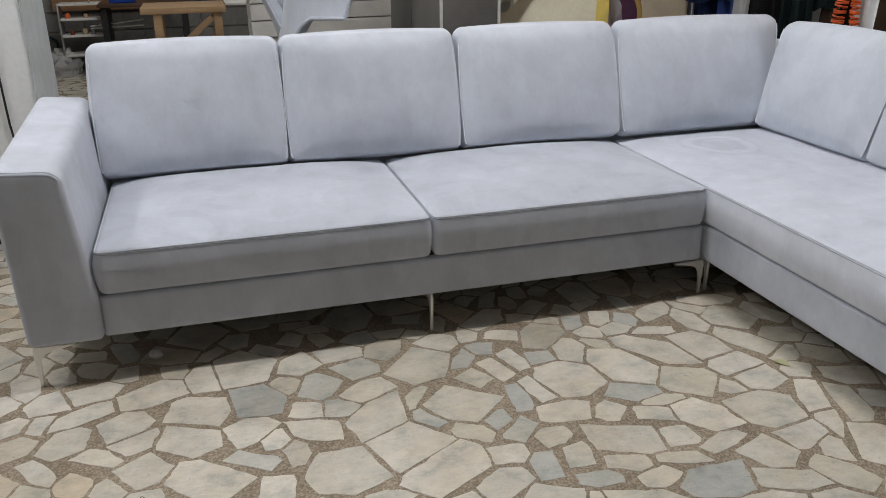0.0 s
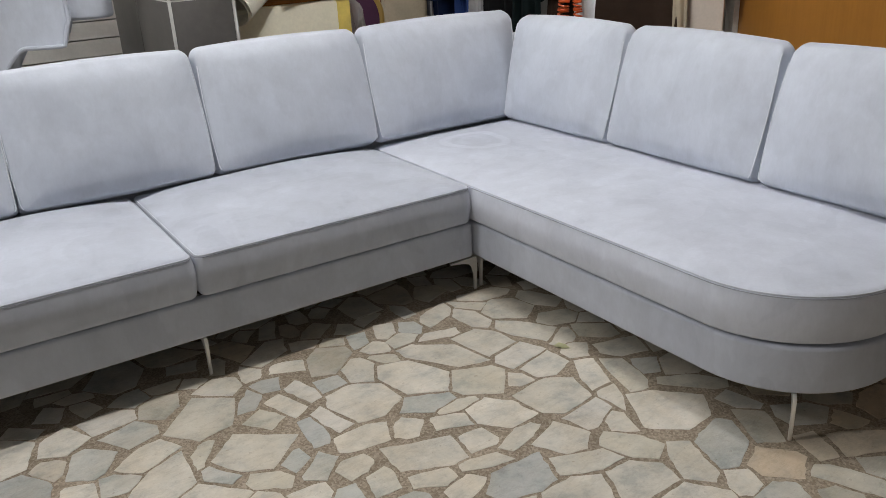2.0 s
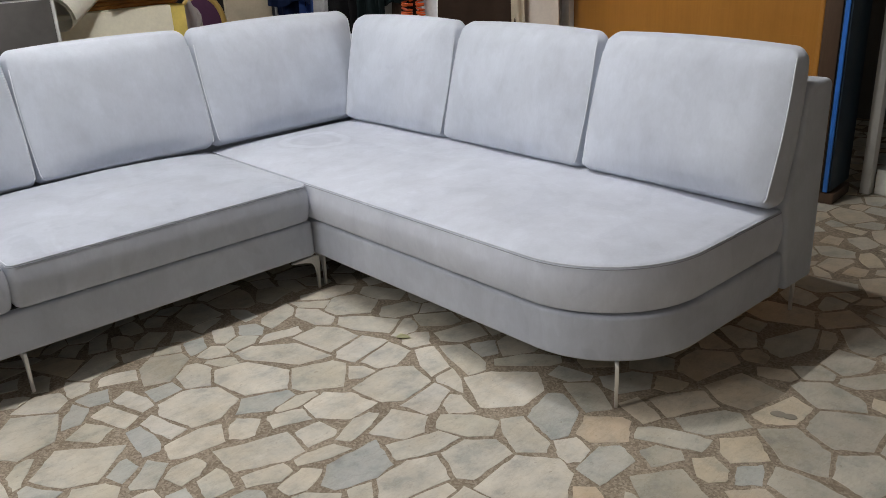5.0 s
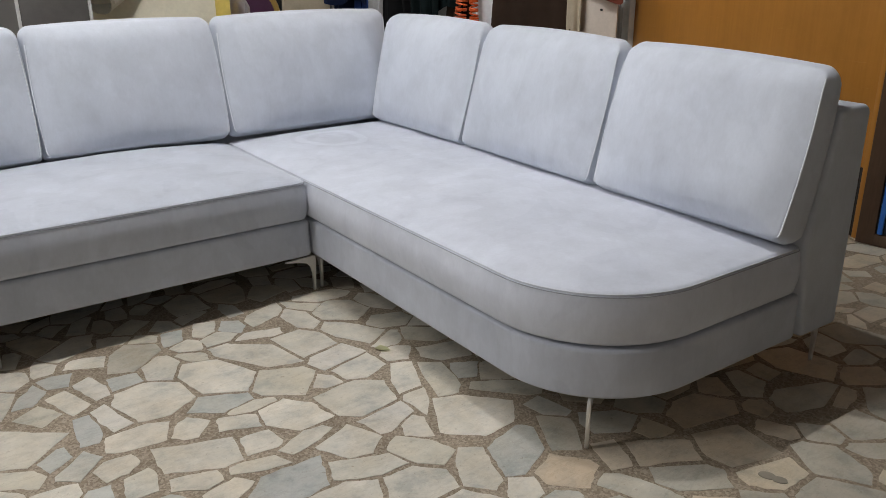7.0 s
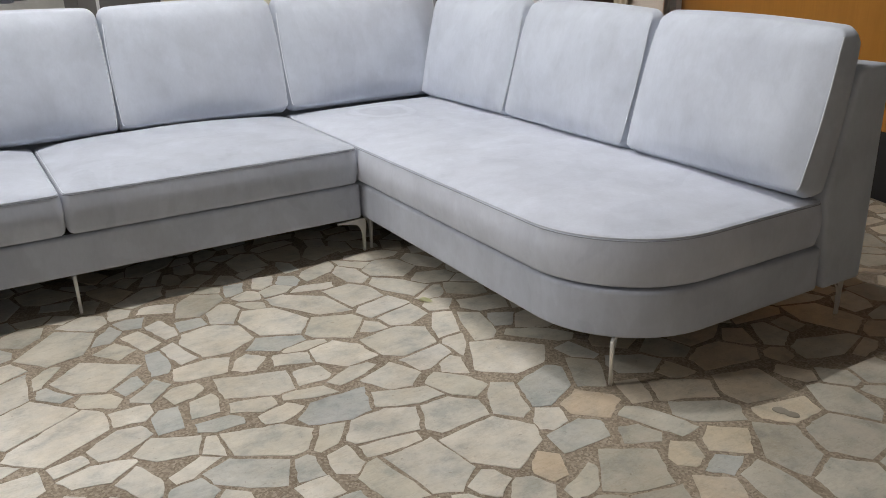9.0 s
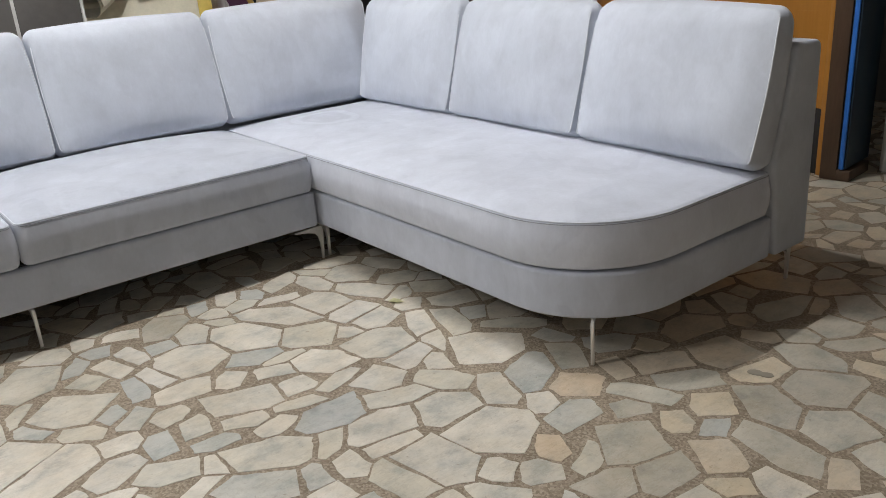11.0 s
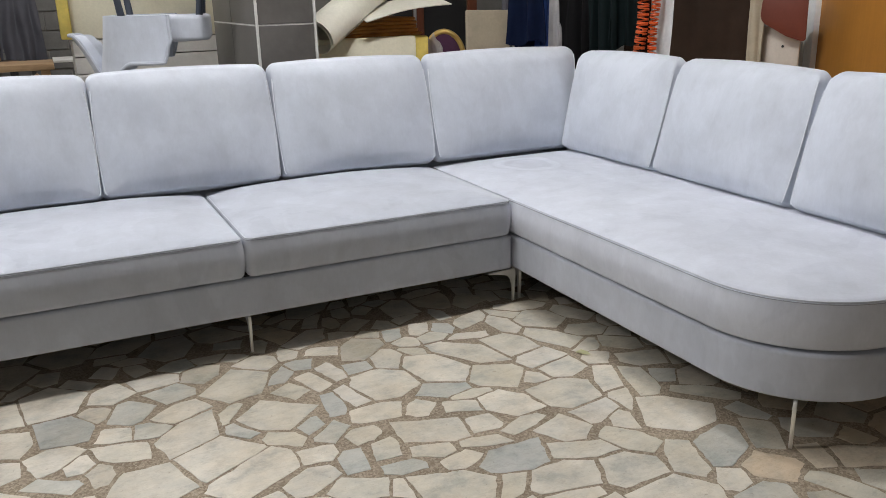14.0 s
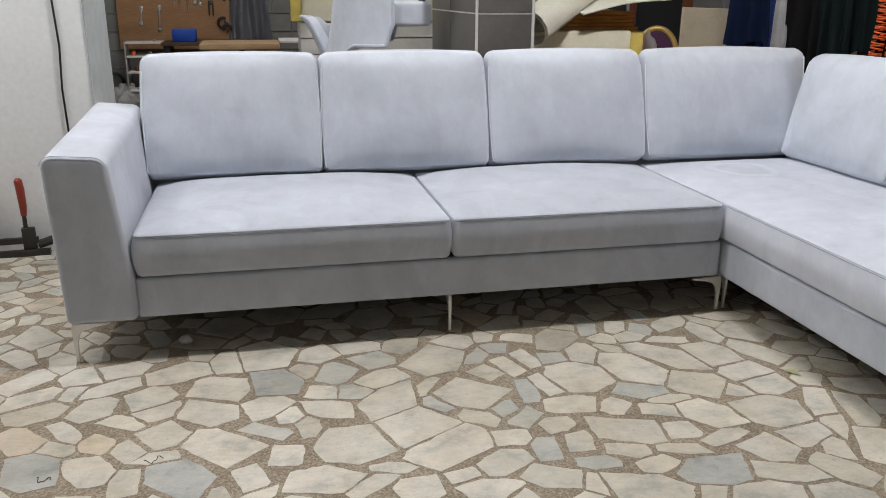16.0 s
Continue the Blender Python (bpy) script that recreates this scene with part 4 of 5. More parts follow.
def bar_clamp(x, y, turn):
    c = thing("bar_clamp", "iron bar clamp with a red wooden handle", "clamp", (x, y, 0), turn)
    part("bar", box(-0.5, 0.05, -0.012, 0.012, 0.06, 0.09, 0.002), "iron", c)
    part("lower_bar", box(-0.5, 0.1, -0.03, 0.0, 0.0, 0.03, 0.002), "iron", c)
    part("jaw", box(-0.02, 0.04, -0.015, 0.015, 0.03, 0.14, 0.005), "iron", c)
    part("foot", tube([(0.05, 0, 0.05), (0.13, 0, 0.075)], 0.022), "iron", c)
    part("screw", tube([(0.0, 0, 0.13), (0.0, 0, 0.21)], 0.010), "iron", c)
    part("handle", tube([(0.0, 0, 0.20), (0.002, 0, 0.25), (0.0, 0, 0.33), (-0.004, 0, 0.375), (-0.004, 0, 0.385)], 0.017, False, 12, [0.8, 1, 1.15, 1.1, 0.6]), "red_plastic", c, "worn red handle")


bar_clamp(-2.955, 1.34, 4)


# ---------------------------------------------------------------- the far workshop
def workbench():
    b = thing("workbench", "rough timber workbench with a thick plank top", "workbench", (-1.95, 4.95, 0))
    part("tabletop", box(-0.33, 0.35, -0.3, 0.3, 0.76, 0.81, 0.006), "pine", b)
    for x in (-0.2, 0.28):
        for y in (-0.24, 0.24):
            part("leg", box(x - 0.035, x + 0.035, y - 0.035, y + 0.035, 0.0, 0.759, 0.004), "pine", b)
    part("brace", move(box(-0.25, 0.25, -0.02, 0.02, -0.025, 0.025, 0.004), pose(0.04, -0.26, 0.56, 0, -40, 0)), "pine", b)
    single("white_board", box(-1.60, -1.2, 4.7, 5.2, 0.811, 0.83, 0.003), "trim", "white laminate board lying on a workbench", "board")


workbench()
shelf = thing("tool_shelf", "grey steel tool shelf with small parts", "shelf", (-2.97, 6.72, 0))
for z in (0.2, 0.392, 0.555, 0.70):
    part("shelf_board", box(-0.19, 0.2, -0.12, 0.12, z, z + 0.022, 0.003), "trim", shelf)
for x in (-0.2, 0.21):
    part("upright", box(x - 0.008, x + 0.008, -0.12, 0.12, 0.0, 0.724, 0.002), "steel", shelf)
for x, z, r, tint in ((-0.1, 0.414, 0.02, "rust"), (0.02, 0.414, 0.026, "ply_edge"), (0.1, 0.414, 0.018, "steel"), (-0.12, 0.577, 0.022, "orange_plastic"), (0.05, 0.577, 0.018, "pine"), (0.1, 0.722, 0.012, "ply_edge")):
    single("small_jar", tube([(-2.97 + x, 6.66, z), (-2.97 + x, 6.66, z + 1.6 * r), (-2.97 + x, 6.66, z + 2.2 * r)], r, False, 12, [1, 1, 0.7]), tint, "small jar of workshop parts on a steel shelf", "jar", group="jars on the tool shelf")
for k, z in enumerate((0.50, 0.478)):
    single("metal_strip", tube([(-2.88, 6.55, z), (-2.365, 6.56, z + 0.05 - 0.035 * k)], 0.008, False, 6), "trim", "thin pale strip resting between a shelf and a bench", "strip")
table = thing("tool_table", "dark workshop table below a tool board", "table", (-2.4, 6.5, 0))
part("tabletop", box(-0.36, 0.5, -0.3, 0.3, 0.70, 0.732, 0.004), "dark_wood", table)
for x in (-0.31, 0.45):
    part("leg", box(x - 0.03, x + 0.03, -0.25, 0.25, 0.0, 0.699, 0.004), "black", table)
single("tool_box", box(-2.65, -2.41, 6.32, 6.5, 0.733, 0.862, 0.012), "blue_plastic", "blue plastic tool box standing on a workshop table", "tool box")
peg = thing("tool_board", "brown wooden tool board hung with hand tools", "tool board", (-2.67, 7.03, 0))
part("board", box(-0.6, 0.6, -0.02, 0.02, 0.62, 1.9, 0.004), "peg", peg)


def wrench(x, z, length, turn):
    w = thing("wrench", "steel spanner hanging on a tool board", "spanner", (x, 7.0, z), 0, "spanners on the tool board")
    bm = join(box(-0.008, 0.008, -0.004, 0.004, -length / 2, length / 2, 0.003), box(-0.02, 0.02, -0.005, 0.005, length / 2 - 0.02, length / 2 + 0.03, 0.006), box(-0.018, 0.018, -0.005, 0.005, -length / 2 - 0.03, -length / 2 + 0.01, 0.006))
    part("shank", move(bm, pose(0, 0, 0, 0, turn, 0)), "steel", w)


for x, z, n, turn in ((-3.02, 0.98, 0.14, 6), (-2.83, 0.95, 0.22, 3), (-2.45, 1.2, 0.15, -6), (-2.40, 1.19, 0.16, -9)):
    wrench(x, z, n, turn)
def screwdriver(x, z, turn, tint, label):
    s = thing("screwdriver", label, "screwdriver", (x, 6.994, z), 0, "screwdrivers on the tool board")
    part("shank", move(tube([(0, 0, -0.12), (0, 0, 0.02)], 0.005), pose(0, 0, 0, 0, turn, 0)), "steel", s)
    part("handle", move(tube([(0, 0, 0.0), (0, 0, 0.02), (0, 0, 0.09), (0, 0, 0.105)], 0.018, False, 10, [0.7, 1, 1, 0.6]), pose(0, 0, 0, 0, turn, 0)), tint, s)


def curved_clamp(x, z, size, turn):
    c = thing("hand_clamp", "dark iron hand clamp hanging on a tool board", "clamp", (x, 6.995, z), 0, "clamps on the tool board")
    arc = [(size * math.cos(w), 0, size * math.sin(w)) for w in [radians(30 + 15 * k) for k in range(17)]]
    part("jaw", move(tube(arc, 0.016, False, 8), pose(0, 0, 0, 0, turn, 0)), "black", c)
    part("screw", move(tube([(size * 0.9, 0, -size * 0.9), (size * 0.3, 0, size * 0.2)], 0.009), pose(0, 0, 0, 0, turn, 0)), "iron", c)


screwdriver(-2.60, 1.2, 4, "red_plastic", "red-handled screwdriver hanging on a tool board")
screwdriver(-2.66, 1.22, 0, "black", "black-handled screwdriver hanging on a tool board")
screwdriver(-2.52, 1.15, -4, "black", "black-handled screwdriver hanging on a tool board")
screwdriver(-2.33, 1.24, 8, "orange_plastic", "orange-handled screwdriver hanging on a tool board")
for x, z, size, turn in ((-2.09, 1.2, 0.06, 20), (-2.15, 0.9, 0.055, -30), (-2.11, 0.84, 0.04, 60), (-2.22, 1.28, 0.05, 100)):
    curved_clamp(x, z, size, turn)
single("pliers", move(join(box(-0.03, -0.012, -0.006, 0.006, -0.1, 0.02, 0.004), box(0.012, 0.03, -0.006, 0.006, -0.1, 0.02, 0.004), box(-0.028, 0.028, -0.007, 0.007, 0.01, 0.06, 0.008)), pose(-2.27, 6.99, 1.08)), "iron", "dark pliers hanging on a tool board", "pliers")
single("work_coat", move(drape(0.38, 0.62, 1.5, 3, 0.04, 0.008, 5.0, 0.3), pose(-1.86, 7.04, 0)), "grey_cloth", "grey work coat hanging on a block wall", "coat")
plastic_bag(-3.2, 6.7, 0.0, 0.125, "crumpled clear plastic bag on the floor", 1.35)


def cable_coil(x, y, z):
    """A coil of cable hung on the block wall."""
    pts = []
    for k in range(120):
        w = 2 * math.pi * k / 24
        r = 0.085 + 0.008 * math.sin(k * 0.7)
        pts.append((r * math.cos(w), -0.012 - 0.004 * (k // 24), 1.25 * r * math.sin(w)))
    single("cable_coil", move(tube(pts, 0.008, False, 6), pose(x, y, z, 0, 12, 0)), "teal_plastic", "coil of dark teal cable hung on a block wall", "cable")


cable_coil(-3.37, 7.05, 0.25)
single("toolbox", box(-3.46, -3.30, 6.8, 6.98, 0.0, 0.09, 0.012), "red_plastic", "low red plastic toolbox standing by a block wall", "toolbox")
# Stretched from the floor so that its top fits the camera's view.
plastic_bag(0.66, 2.2, 0.0, 0.13, "crumpled clear plastic bag stretched up from the floor beside foam", 4.6)


# ---------------------------------------------------------------- the crazy paving
LAID = []


def lay(tone, size, slim, *places):
    """Stones of one colour, size and slimness, each with its centre and the way it runs, in degrees."""
    LAID.extend((x, y, size, slim, run, tone) for x, y, run in places)


lay("blue", 0.048, 1.15, (-1.01, -0.2, 165), (-0.4, -0.15, 60))
lay("blue", 0.048, 1.6, (-1.05, -0.91, 85), (-0.93, -1.01, 170), (-0.61, -0.11, 70))
lay("blue", 0.048, 2.3, (-1.09, -0.26, 55), (-0.99, -0.55, 85))
lay("blue", 0.068, 1.6, (-0.63, -0.63, 160))
lay("blue", 0.088, 1.15, (-2.48, -0.73, 110), (-1.8, -0.32, 95))
lay("blue", 0.088, 1.6, (-2.07, -0.85, 125), (-0.62, -1.11, 5), (-0.07, -1.33, 35))
lay("grey", 0.048, 1.15, (-0.01, -1.67, 160))
lay("grey", 0.068, 1.15, (-1.35, -0.11, 75), (0.8, -1.82, 180))
lay("grey", 0.068, 1.6, (0.09, -1.33, 55), (0.22, -1.69, 145), (-0.18, -1.91, 175), (-0.32, -1.85, 165))
lay("grey", 0.068, 2.3, (0.07, -1.65, 115), (0.75, -1.92, 135))
lay("grey", 0.088, 1.15, (-0.15, -1.77, 145), (0.27, -2.1, 65))
lay("grey", 0.088, 1.6, (-0.76, -0.17, 40), (0.26, -1.92, 55), (0.58, -1.86, 60), (1, -1.79, 45))
lay("grey", 0.088, 2.3, (0.1, -2.04, 80), (0.82, -1.63, 160))
lay("grey", 0.108, 1.15, (0.45, -1.97, 180))
lay("mixed", 0.048, 1.15, (-1.7, -0.25, 125), (-1.09, -0.39, 125), (0.09, -0.89, 55))
lay("mixed", 0.048, 1.6, (-1.71, -0.64, 95), (-1.19, -0.69, 145), (-1.05, -0.72, 45), (-0.94, -0.89, 75), (0.15, -1.22, 100))
lay("mixed", 0.048, 2.3, (-2.26, -0.5, 150), (-1.84, -0.64, 150), (-0.52, -1.69, 135))
lay("mixed", 0.068, 1.15, (-1.6, -0.29, 60), (-1.46, -0.21, 125))
lay("mixed", 0.068, 1.6, (-2.53, -0.39, 20), (-1.07, -1.05, 155), (-0.28, -1.18, 110), (-0.15, -1.58, 180), (0.12, -0.75, 165), (0.14, -0.25, 120),
    (0.1, -0.43, 160), (0.13, -0.59, 135), (0.25, -1.38, 150))
lay("mixed", 0.068, 2.3, (-0.66, -1.51, 100), (0, -0.88, 75), (0.13, -1.05, 135))
lay("mixed", 0.088, 1.15, (-0.41, -0.62, 150))
lay("mixed", 0.088, 2.3, (-0.93, -1.27, 150))
lay("mixed", 0.108, 2.3, (-0.84, -1.16, 145))
lay("pale", 0.048, 1.15, (-1.78, -0.79, 80), (-1.65, -0.43, 160), (-1.13, -0.83, 0), (-0.97, -0.78, 10), (-0.58, -0.21, 130), (-0.75, -0.71, 35),
    (-0.61, -0.89, 175), (-0.03, -0.66, 50), (-0.46, -1.63, 105), (-0.39, -1.7, 155), (-0.16, -1.48, 55))
lay("pale", 0.048, 1.6, (-2.45, 0.19, 130), (-2.42, 0.02, 115), (-2.22, -0.68, 125), (-2.21, -0.84, 90), (-1.88, -0.89, 110), (-1.02, -0.09, 70),
    (-0.89, -0.13, 155), (-0.49, -0.11, 70), (-0.62, -0.76, 160), (-0.82, -0.97, 165), (-0.77, -1.05, 15), (-0.71, -1.35, 80), (-0.22, -1.07, 70))
lay("pale", 0.048, 2.3, (-2.42, -0.53, 120), (-1.56, -0.98, 35), (-1, -0.36, 110), (-0.92, -0.31, 105), (-0.92, -0.52, 105), (-0.35, -0.26, 165),
    (-0.66, -0.99, 165), (-0.51, -0.95, 15), (-0.58, -1.35, 170))
lay("pale", 0.068, 1.15, (-2.44, -0.16, 110), (-2.2, -0.35, 30), (-2.36, -0.4, 60), (-2.13, -0.6, 115), (-1.83, -0.49, 30), (-1.65, -0.13, 35),
    (-1.43, -1.02, 25), (-1.14, -0.1, 130), (-0.41, -1.04, 115))
lay("pale", 0.068, 1.6, (-2.31, -0.12, 10), (-2.62, -0.15, 45), (-1.97, -0.13, 95), (-2.32, -0.76, 125), (-1.65, -0.54, 160), (-1.49, -0.09, 0),
    (-1.46, -0.37, 30), (-0.88, -0.67, 175), (-1.19, -0.95, 30), (-0.71, -0.31, 70), (-0.21, -0.56, 10), (-0.18, -0.68, 15), (-0.24, -0.99, 10),
    (-0.2, -1.34, 60))
lay("pale", 0.068, 2.3, (-2.7, 0.07, 130), (-2.53, 0, 100), (-2.58, -0.28, 25), (-2.34, -0.26, 25), (-1.25, -1.07, 165), (-0.25, -0.11, 20),
    (-0.17, -0.22, 95), (-0.01, -0.08, 175), (-0.1, -0.83, 65), (-0.44, -1.16, 160))
lay("pale", 0.088, 1.15, (-1.98, -0.33, 155), (-0.24, -0.41, 90), (-0.01, -0.24, 145), (-0.37, -1.31, 5))
lay("pale", 0.088, 1.6, (-2.12, -0.18, 20), (-2.02, -0.48, 145), (-1.97, -0.71, 140), (-1.69, -0.94, 5), (-0.48, -0.81, 130), (-0.78, -0.85, 155),
    (-0.56, -1.26, 175), (-0.54, -1.49, 100))
lay("pale", 0.088, 2.3, (-0.06, -0.45, 120))
lay("pale", 0.108, 1.15, (-1.82, -0.1, 105), (-1.25, -0.26, 60), (-1.39, -0.69, 40), (-1.59, -0.77, 115), (-0.79, -0.48, 90), (-0.28, -0.83, 135),
    (-0.06, -1.11, 140), (-0.35, -1.48, 130))
lay("pale", 0.108, 1.6, (-2.68, 0.24, 130), (-1.44, -0.53, 35), (-1.19, -0.53, 140), (-1.32, -0.85, 35), (-0.58, -0.46, 105))
lay("pale", 0.108, 2.3, (-0.42, -0.38, 130))
lay("tan", 0.048, 1.15, (-2.32, -0.62, 140), (0.02, -1.8, 50))
lay("tan", 0.048, 1.6, (-0.3, -1.65, 65), (0.13, -1.5, 70), (-0.11, -2.05, 140), (0.11, -2.2, 30), (0.6, -1.69, 115))
lay("tan", 0.068, 1.15, (-0.02, -1.48, 130), (0.15, -1.82, 45))
lay("tan", 0.068, 1.6, (-2.54, -0.56, 130), (0.26, -1.57, 155), (-0.03, -1.96, 55), (0.4, -1.81, 165))
lay("tan", 0.088, 1.15, (0.43, -1.66, 170))
lay("tan", 0.088, 1.6, (0.52, -1.49, 175))


def clip(poly, n, d):
    """The part of a polygon where n . p <= d."""
    out = []
    for p, q in zip(poly, poly[1:] + poly[:1]):
        a, b = n[0] * p[0] + n[1] * p[1] - d, n[0] * q[0] + n[1] * q[1] - d
        if a <= 0:
            out.append(p)
        if a * b < 0:
            t = a / (a - b)
            out.append((p[0] + (q[0] - p[0]) * t, p[1] + (q[1] - p[1]) * t))
    return out


def area(poly):
    return 0.5 * sum(p[0] * q[1] - q[0] * p[1] for p, q in zip(poly, poly[1:] + poly[:1]))


def shrink(poly, g):
    out = poly
    for p, q in zip(poly, poly[1:] + poly[:1]):
        dx, dy = q[0] - p[0], q[1] - p[1]
        n = math.hypot(dx, dy)
        if n > 1e-6:
            nx, ny = dy / n, -dx / n
            out = clip(out, (nx, ny), nx * p[0] + ny * p[1] - g)
            if len(out) < 3:
                return []
    return out


def angular(poly, corners):
    """Leaves out the flattest corners, as long as little stone goes with them."""
    poly = poly[:]
    while len(poly) > corners:
        cut = [abs(area([poly[i - 1], poly[i], poly[(i + 1) % len(poly)]])) for i in range(len(poly))]
        i = min(range(len(poly)), key=lambda k: cut[k])
        if cut[i] > 0.06 * area(poly):
            break
        poly.pop(i)
    return poly


def spread(stone):
    """How quickly a stone's hold falls off around it, as a symmetric matrix: slowly along its run."""
    size, slim, run = stone[2], stone[3], radians(stone[4])
    c, s, p, q = math.cos(run), math.sin(run), 1 / (size * size * slim), slim / (size * size)
    return c * c * p + s * s * q, c * s * (p - q), s * s * p + c * c * q


def joint(one, two):
    """The straight joint between two stones, the same from either side: its normal, away from the first, and its distance."""
    a, b, dx, dy = one[6], two[6], two[0] - one[0], two[1] - one[1]
    ra, rb = (math.sqrt(m[0] * dx * dx + 2 * m[1] * dx * dy + m[2] * dy * dy) for m in (a, b))
    t = rb / (ra + rb)
    ux, uy, vx, vy = t * dx, t * dy, (t - 1) * dx, (t - 1) * dy
    gx, gy = a[0] * ux + a[1] * uy - b[0] * vx - b[1] * vy, a[1] * ux + a[2] * uy - b[1] * vx - b[2] * vy
    return (gx, gy), gx * (one[0] + ux) + gy * (one[1] + uy)


def lay_paving():
    rng = random.Random(5)
    x0, x1, y0, y1 = -4.58, 4.18, -5.18, 7.08
    cell = 0.25
    grid = {}

    def near(x, y, k=1):
        i, j = int(x // cell), int(y // cell)
        for a in range(i - k, i + k + 1):
            for b in range(j - k, j + k + 1):
                yield from grid.get((a, b), ())

    def put(stone):
        grid.setdefault((int(stone[0] // cell), int(stone[1] // cell)), []).append((*stone, spread(stone)))

    for stone in LAID:
        put(stone)
    for _ in range(60000):
        x, y = rng.uniform(x0, x1), rng.uniform(y0, y1)
        size = rng.choice((0.045, 0.055, 0.07, 0.085, 0.1))
        if all((x - s[0]) ** 2 + (y - s[1]) ** 2 > (0.84 * (size + s[2])) ** 2 for s in near(x, y)):
            r, tone = rng.random(), "mixed"
            if x > 0.1 and y < -0.9:
                tone = "grey" if r < 0.45 else "tan" if r < 0.8 else "mixed"
            elif r < 0.06:
                tone = "blue"
            elif r < 0.09:
                tone = "tan"
            elif r < 0.45:
                tone = "pale"
            put((x, y, size, rng.choice((1.15, 1.6, 1.6, 2.2)), rng.uniform(0, 180), tone))

    pieces = []
    for stones in list(grid.values()):
        for stone in stones:
            x, y, size, slim, run, tone, _ = stone
            c, s = math.cos(radians(run)), math.sin(radians(run))
            h, w = 1.19 * size * math.sqrt(slim), 1.16 * size / math.sqrt(slim)
            poly = [(x + c * u - s * v, y + s * u + c * v) for u, v in ((-h, -w), (h, -w), (h, w), (-h, w))]
            for other in near(x, y, 2):
                if other[:2] != (x, y) and len(poly) >= 3:
                    poly = clip(poly, *joint(stone, other))
            for n, d in (((1, 0), x1), ((-1, 0), -x0), ((0, 1), y1), ((0, -1), -y0)):
                poly = clip(poly, n, d) if len(poly) >= 3 else poly
            if len(poly) < 3:
                continue
            cx, cy = sum(p[0] for p in poly) / len(poly), sum(p[1] for p in poly) / len(poly)
            wide = 0.0015 if x > -0.15 and y < -0.9 else 0.0
            q = shrink(poly, wide + rng.choice((0.003, 0.004, 0.0055)))
            if len(q) < 3:
                continue
            q = angular(q, rng.choice((4, 4, 5, 5, 6)))
            q = [(px + (cx - px) * rng.uniform(-0.05, 0.06), py + (cy - py) * rng.uniform(-0.05, 0.06)) for px, py in q]
            clean = [p for p, r2 in zip(q, q[1:] + q[:1]) if math.hypot(p[0] - r2[0], p[1] - r2[1]) > 0.014]
            reach = max((math.dist(p, r2) for p in clean for r2 in clean), default=1)
            if len(clean) >= 3 and area(clean) > 0.0006 and area(clean) / reach > 0.01:
                pieces.append((clean, tone))
    near_ones, rest = [], []
    for q, tone in pieces:
        cx, cy = sum(p[0] for p in q) / len(q), sum(p[1] for p in q) / len(q)
        close = -2.75 < cx < 1.05 and -2.1 < cy < 0.1 and not (cx > 0.1 and cy > -1.4)
        (near_ones if close and len(near_ones) < 320 else rest).append((q, tone, cx, cy))

    def rough(q, fine):
        """Gives the straight sides of a stone the chipped line of a broken edge."""
        out = []
        for p, r in zip(q, q[1:] + q[:1]):
            dx, dy = r[0] - p[0], r[1] - p[1]
            n = math.hypot(dx, dy)
            m = min(5, int(n / fine))
            out.append((p[0] + rng.uniform(-0.003, 0.003), p[1] + rng.uniform(-0.003, 0.003)))
            bow = rng.uniform(-0.003, 0.002) * min(1, n / 0.1)
            for k in range(1, m + 1):
                t = (k + rng.uniform(-0.25, 0.25)) / (m + 1)
                j = bow * 4 * t * (1 - t) + rng.gauss(0, 0.0016)
                out.append((p[0] + dx * t - dy / n * j, p[1] + dy * t + dx / n * j))
        return out

    def geometry(q, cx, cy, base):
        h = rng.uniform(-0.0006, 0.0006)
        n = len(q)
        top = [(cx + (x - cx) * 0.985, cy + (y - cy) * 0.985, h) for x, y in q]
        low = [(x, y, -0.003) for x, y in q]
        faces = [tuple(base + i for i in range(n))]
        faces += [(base + i, base + n + i, base + n + (i + 1) % n, base + (i + 1) % n) for i in range(n)]
        return top + low, faces

    for q, tone, cx, cy in near_ones:
        q = rough(q, 0.025)
        verts, faces = geometry([(x - cx, y - cy) for x, y in q], 0, 0, 0)
        me = bpy.data.meshes.new("stone")
        me.from_pydata(verts, [], faces)
        me.materials.append(M[tone])
        ob = new("stone", me)
        ob.parent = floor
        ob.location = (cx, cy, 0)
    for tone in ("mixed", "blue", "tan", "grey", "pale"):
        verts, faces = [], []
        for q, t, cx, cy in rest:
            if t == tone:
                v, f = geometry(rough(q, 0.06), cx, cy, len(verts))
                verts += v
                faces += f
        if verts:
            me = bpy.data.meshes.new("paving")
            me.from_pydata(verts, [], faces)
            me.materials.append(M[tone])
            ob = new("paving_stones", me)
            ob.parent = floor
            tagged(ob, kind="stuff")


lay_paving()


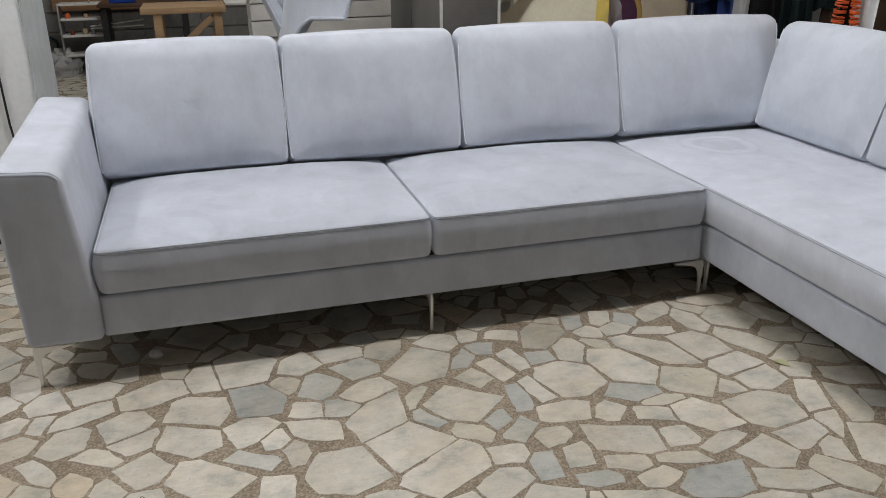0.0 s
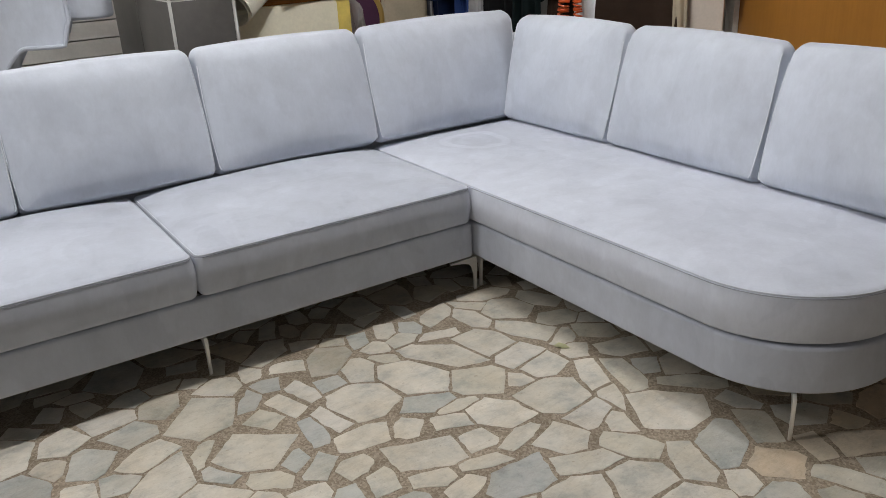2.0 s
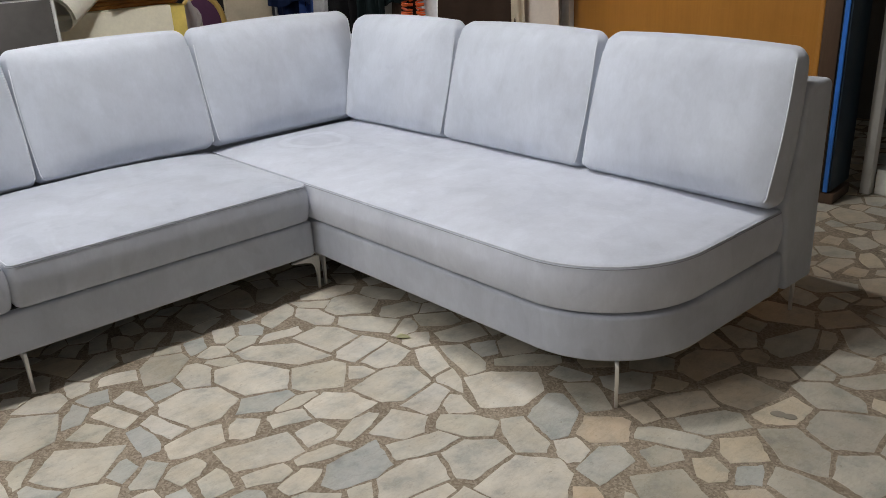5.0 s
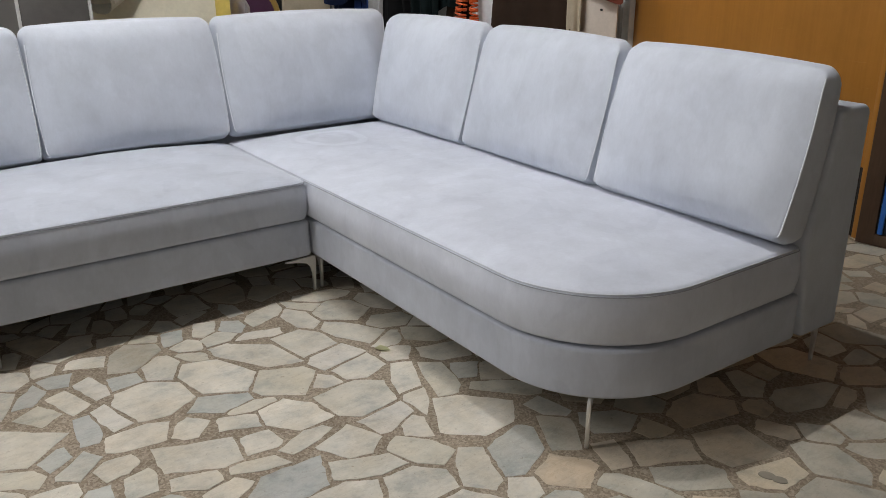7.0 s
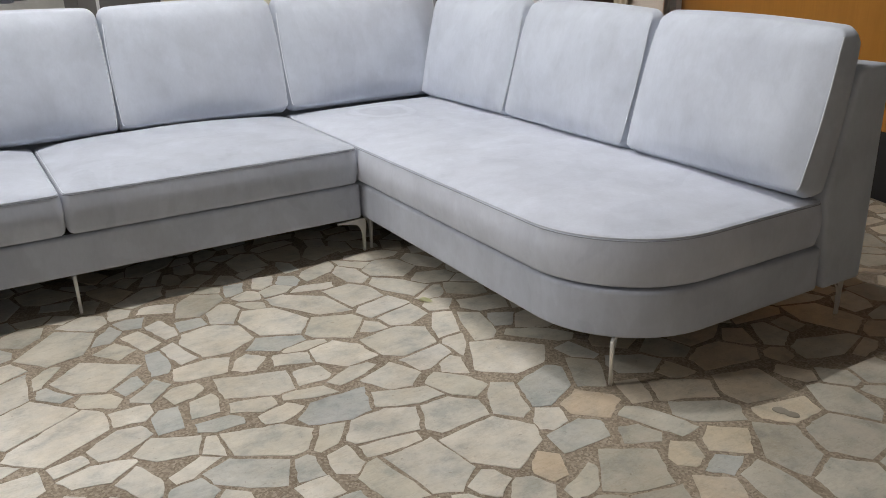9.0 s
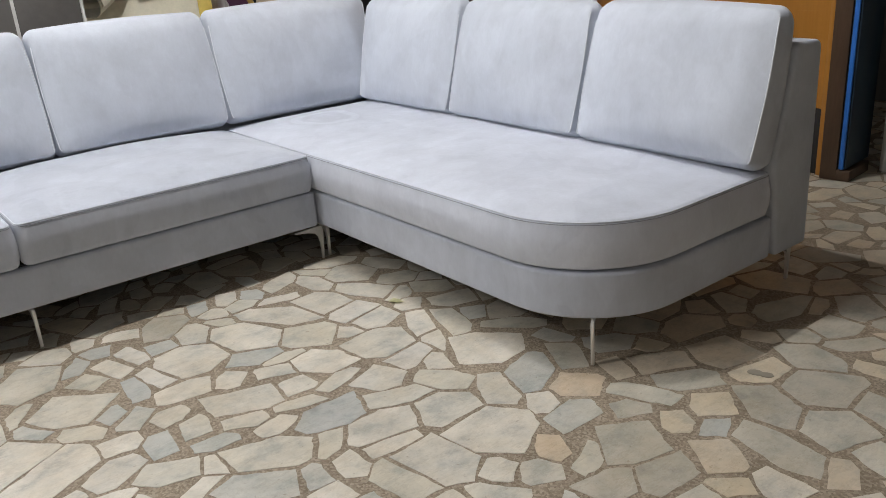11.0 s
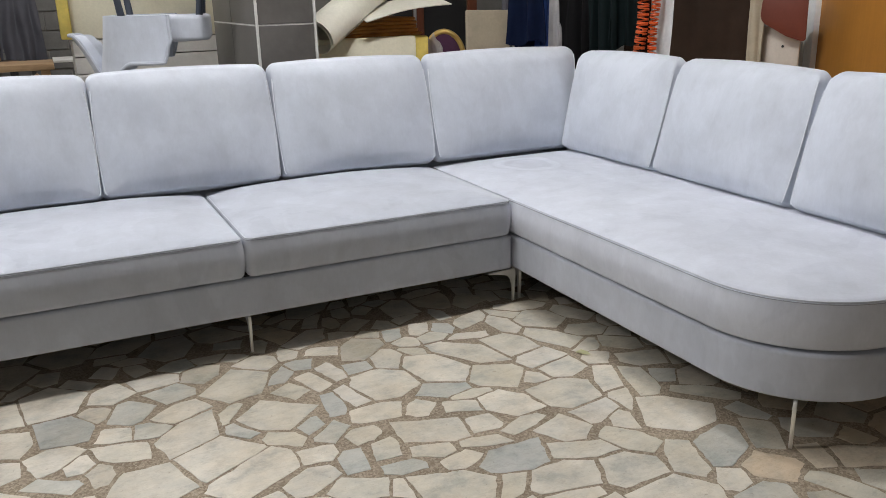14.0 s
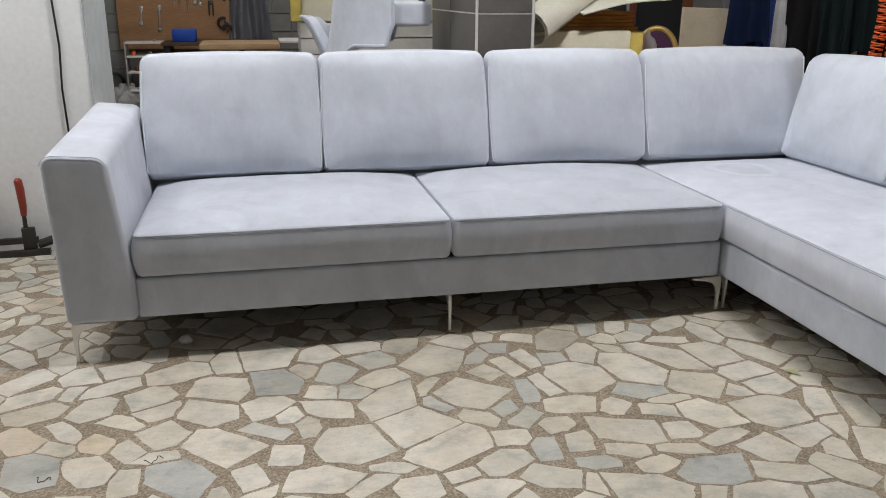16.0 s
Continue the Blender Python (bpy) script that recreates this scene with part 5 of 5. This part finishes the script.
def fallen_leaf():
    bm = bmesh.new()
    pts = [(-0.03, 0.0, 0.004), (-0.012, 0.014, 0.012), (0.012, 0.012, 0.008), (0.03, 0.0, 0.003), (0.012, -0.008, 0.004), (-0.012, -0.01, 0.005)]
    bm.faces.new([bm.verts.new(p) for p in pts])
    bmesh.ops.solidify(bm, geom=bm.faces[:], thickness=0.0008)
    single("fallen_leaf", move(bm, pose(-0.055, -0.62, 0.001, 0, 0, -50)), "leaf", "small yellow dry leaf lying on the paving", "leaf")


fallen_leaf()


def floor_stain(x, y, turn):
    """A dried double blot of glue."""
    blots = []
    for u, v, r in ((-0.016, 0.002, 0.019), (0.014, -0.004, 0.017)):
        o = [Vector((u + r * 1.2 * math.cos(w) * (1 + 0.18 * noise.noise((w, u * 50, 2))), v + 0.85 * r * math.sin(w))) for w in [2 * math.pi * k / 20 for k in range(20)]]
        blots.append(pad(o, 0.0, 0.0022 + 0.0003 * u, 0.0008, rings=2))
    single("glue_stain", move(join(*blots), pose(x, y, 0.0004, 0, 0, turn)), "glue", "dried glue blot on a tan paving stone", "stain")


floor_stain(0.39, -1.815, -62)


def thread(x, y, turn, reach):
    """A snippet of dark sewing thread."""
    pts = [(reach * (u / 9 - 0.5), 0.012 * math.sin(u * 0.8 + reach * 40) + 0.006 * math.sin(u * 1.9), 0.0028) for u in range(10)]
    single("thread_snippet", move(tube(pts, 0.0011, False, 5), pose(x, y, 0, 0, 0, turn)), "black", "snippet of dark sewing thread lying on the paving", "thread", group="thread snippets on the floor")


thread(-2.145, -0.744, 20, 0.05)
thread(-2.425, -0.787, -10, 0.04)


def paper_scrap(x, y, turn):
    bm = bmesh.new()
    bmesh.ops.create_icosphere(bm, subdivisions=2, radius=0.024)
    for v in bm.verts:
        v.co *= 1 + 0.35 * noise.noise(v.co * 60)
        v.co.z = max(v.co.z * 0.7, -0.012) + 0.012
    single("paper_scrap", move(bm, pose(x, y, 0.001, 0, 0, turn)), "trim", "crumpled scrap of white paper under the sofa", "paper")


paper_scrap(-2.118, 0.075, 30)
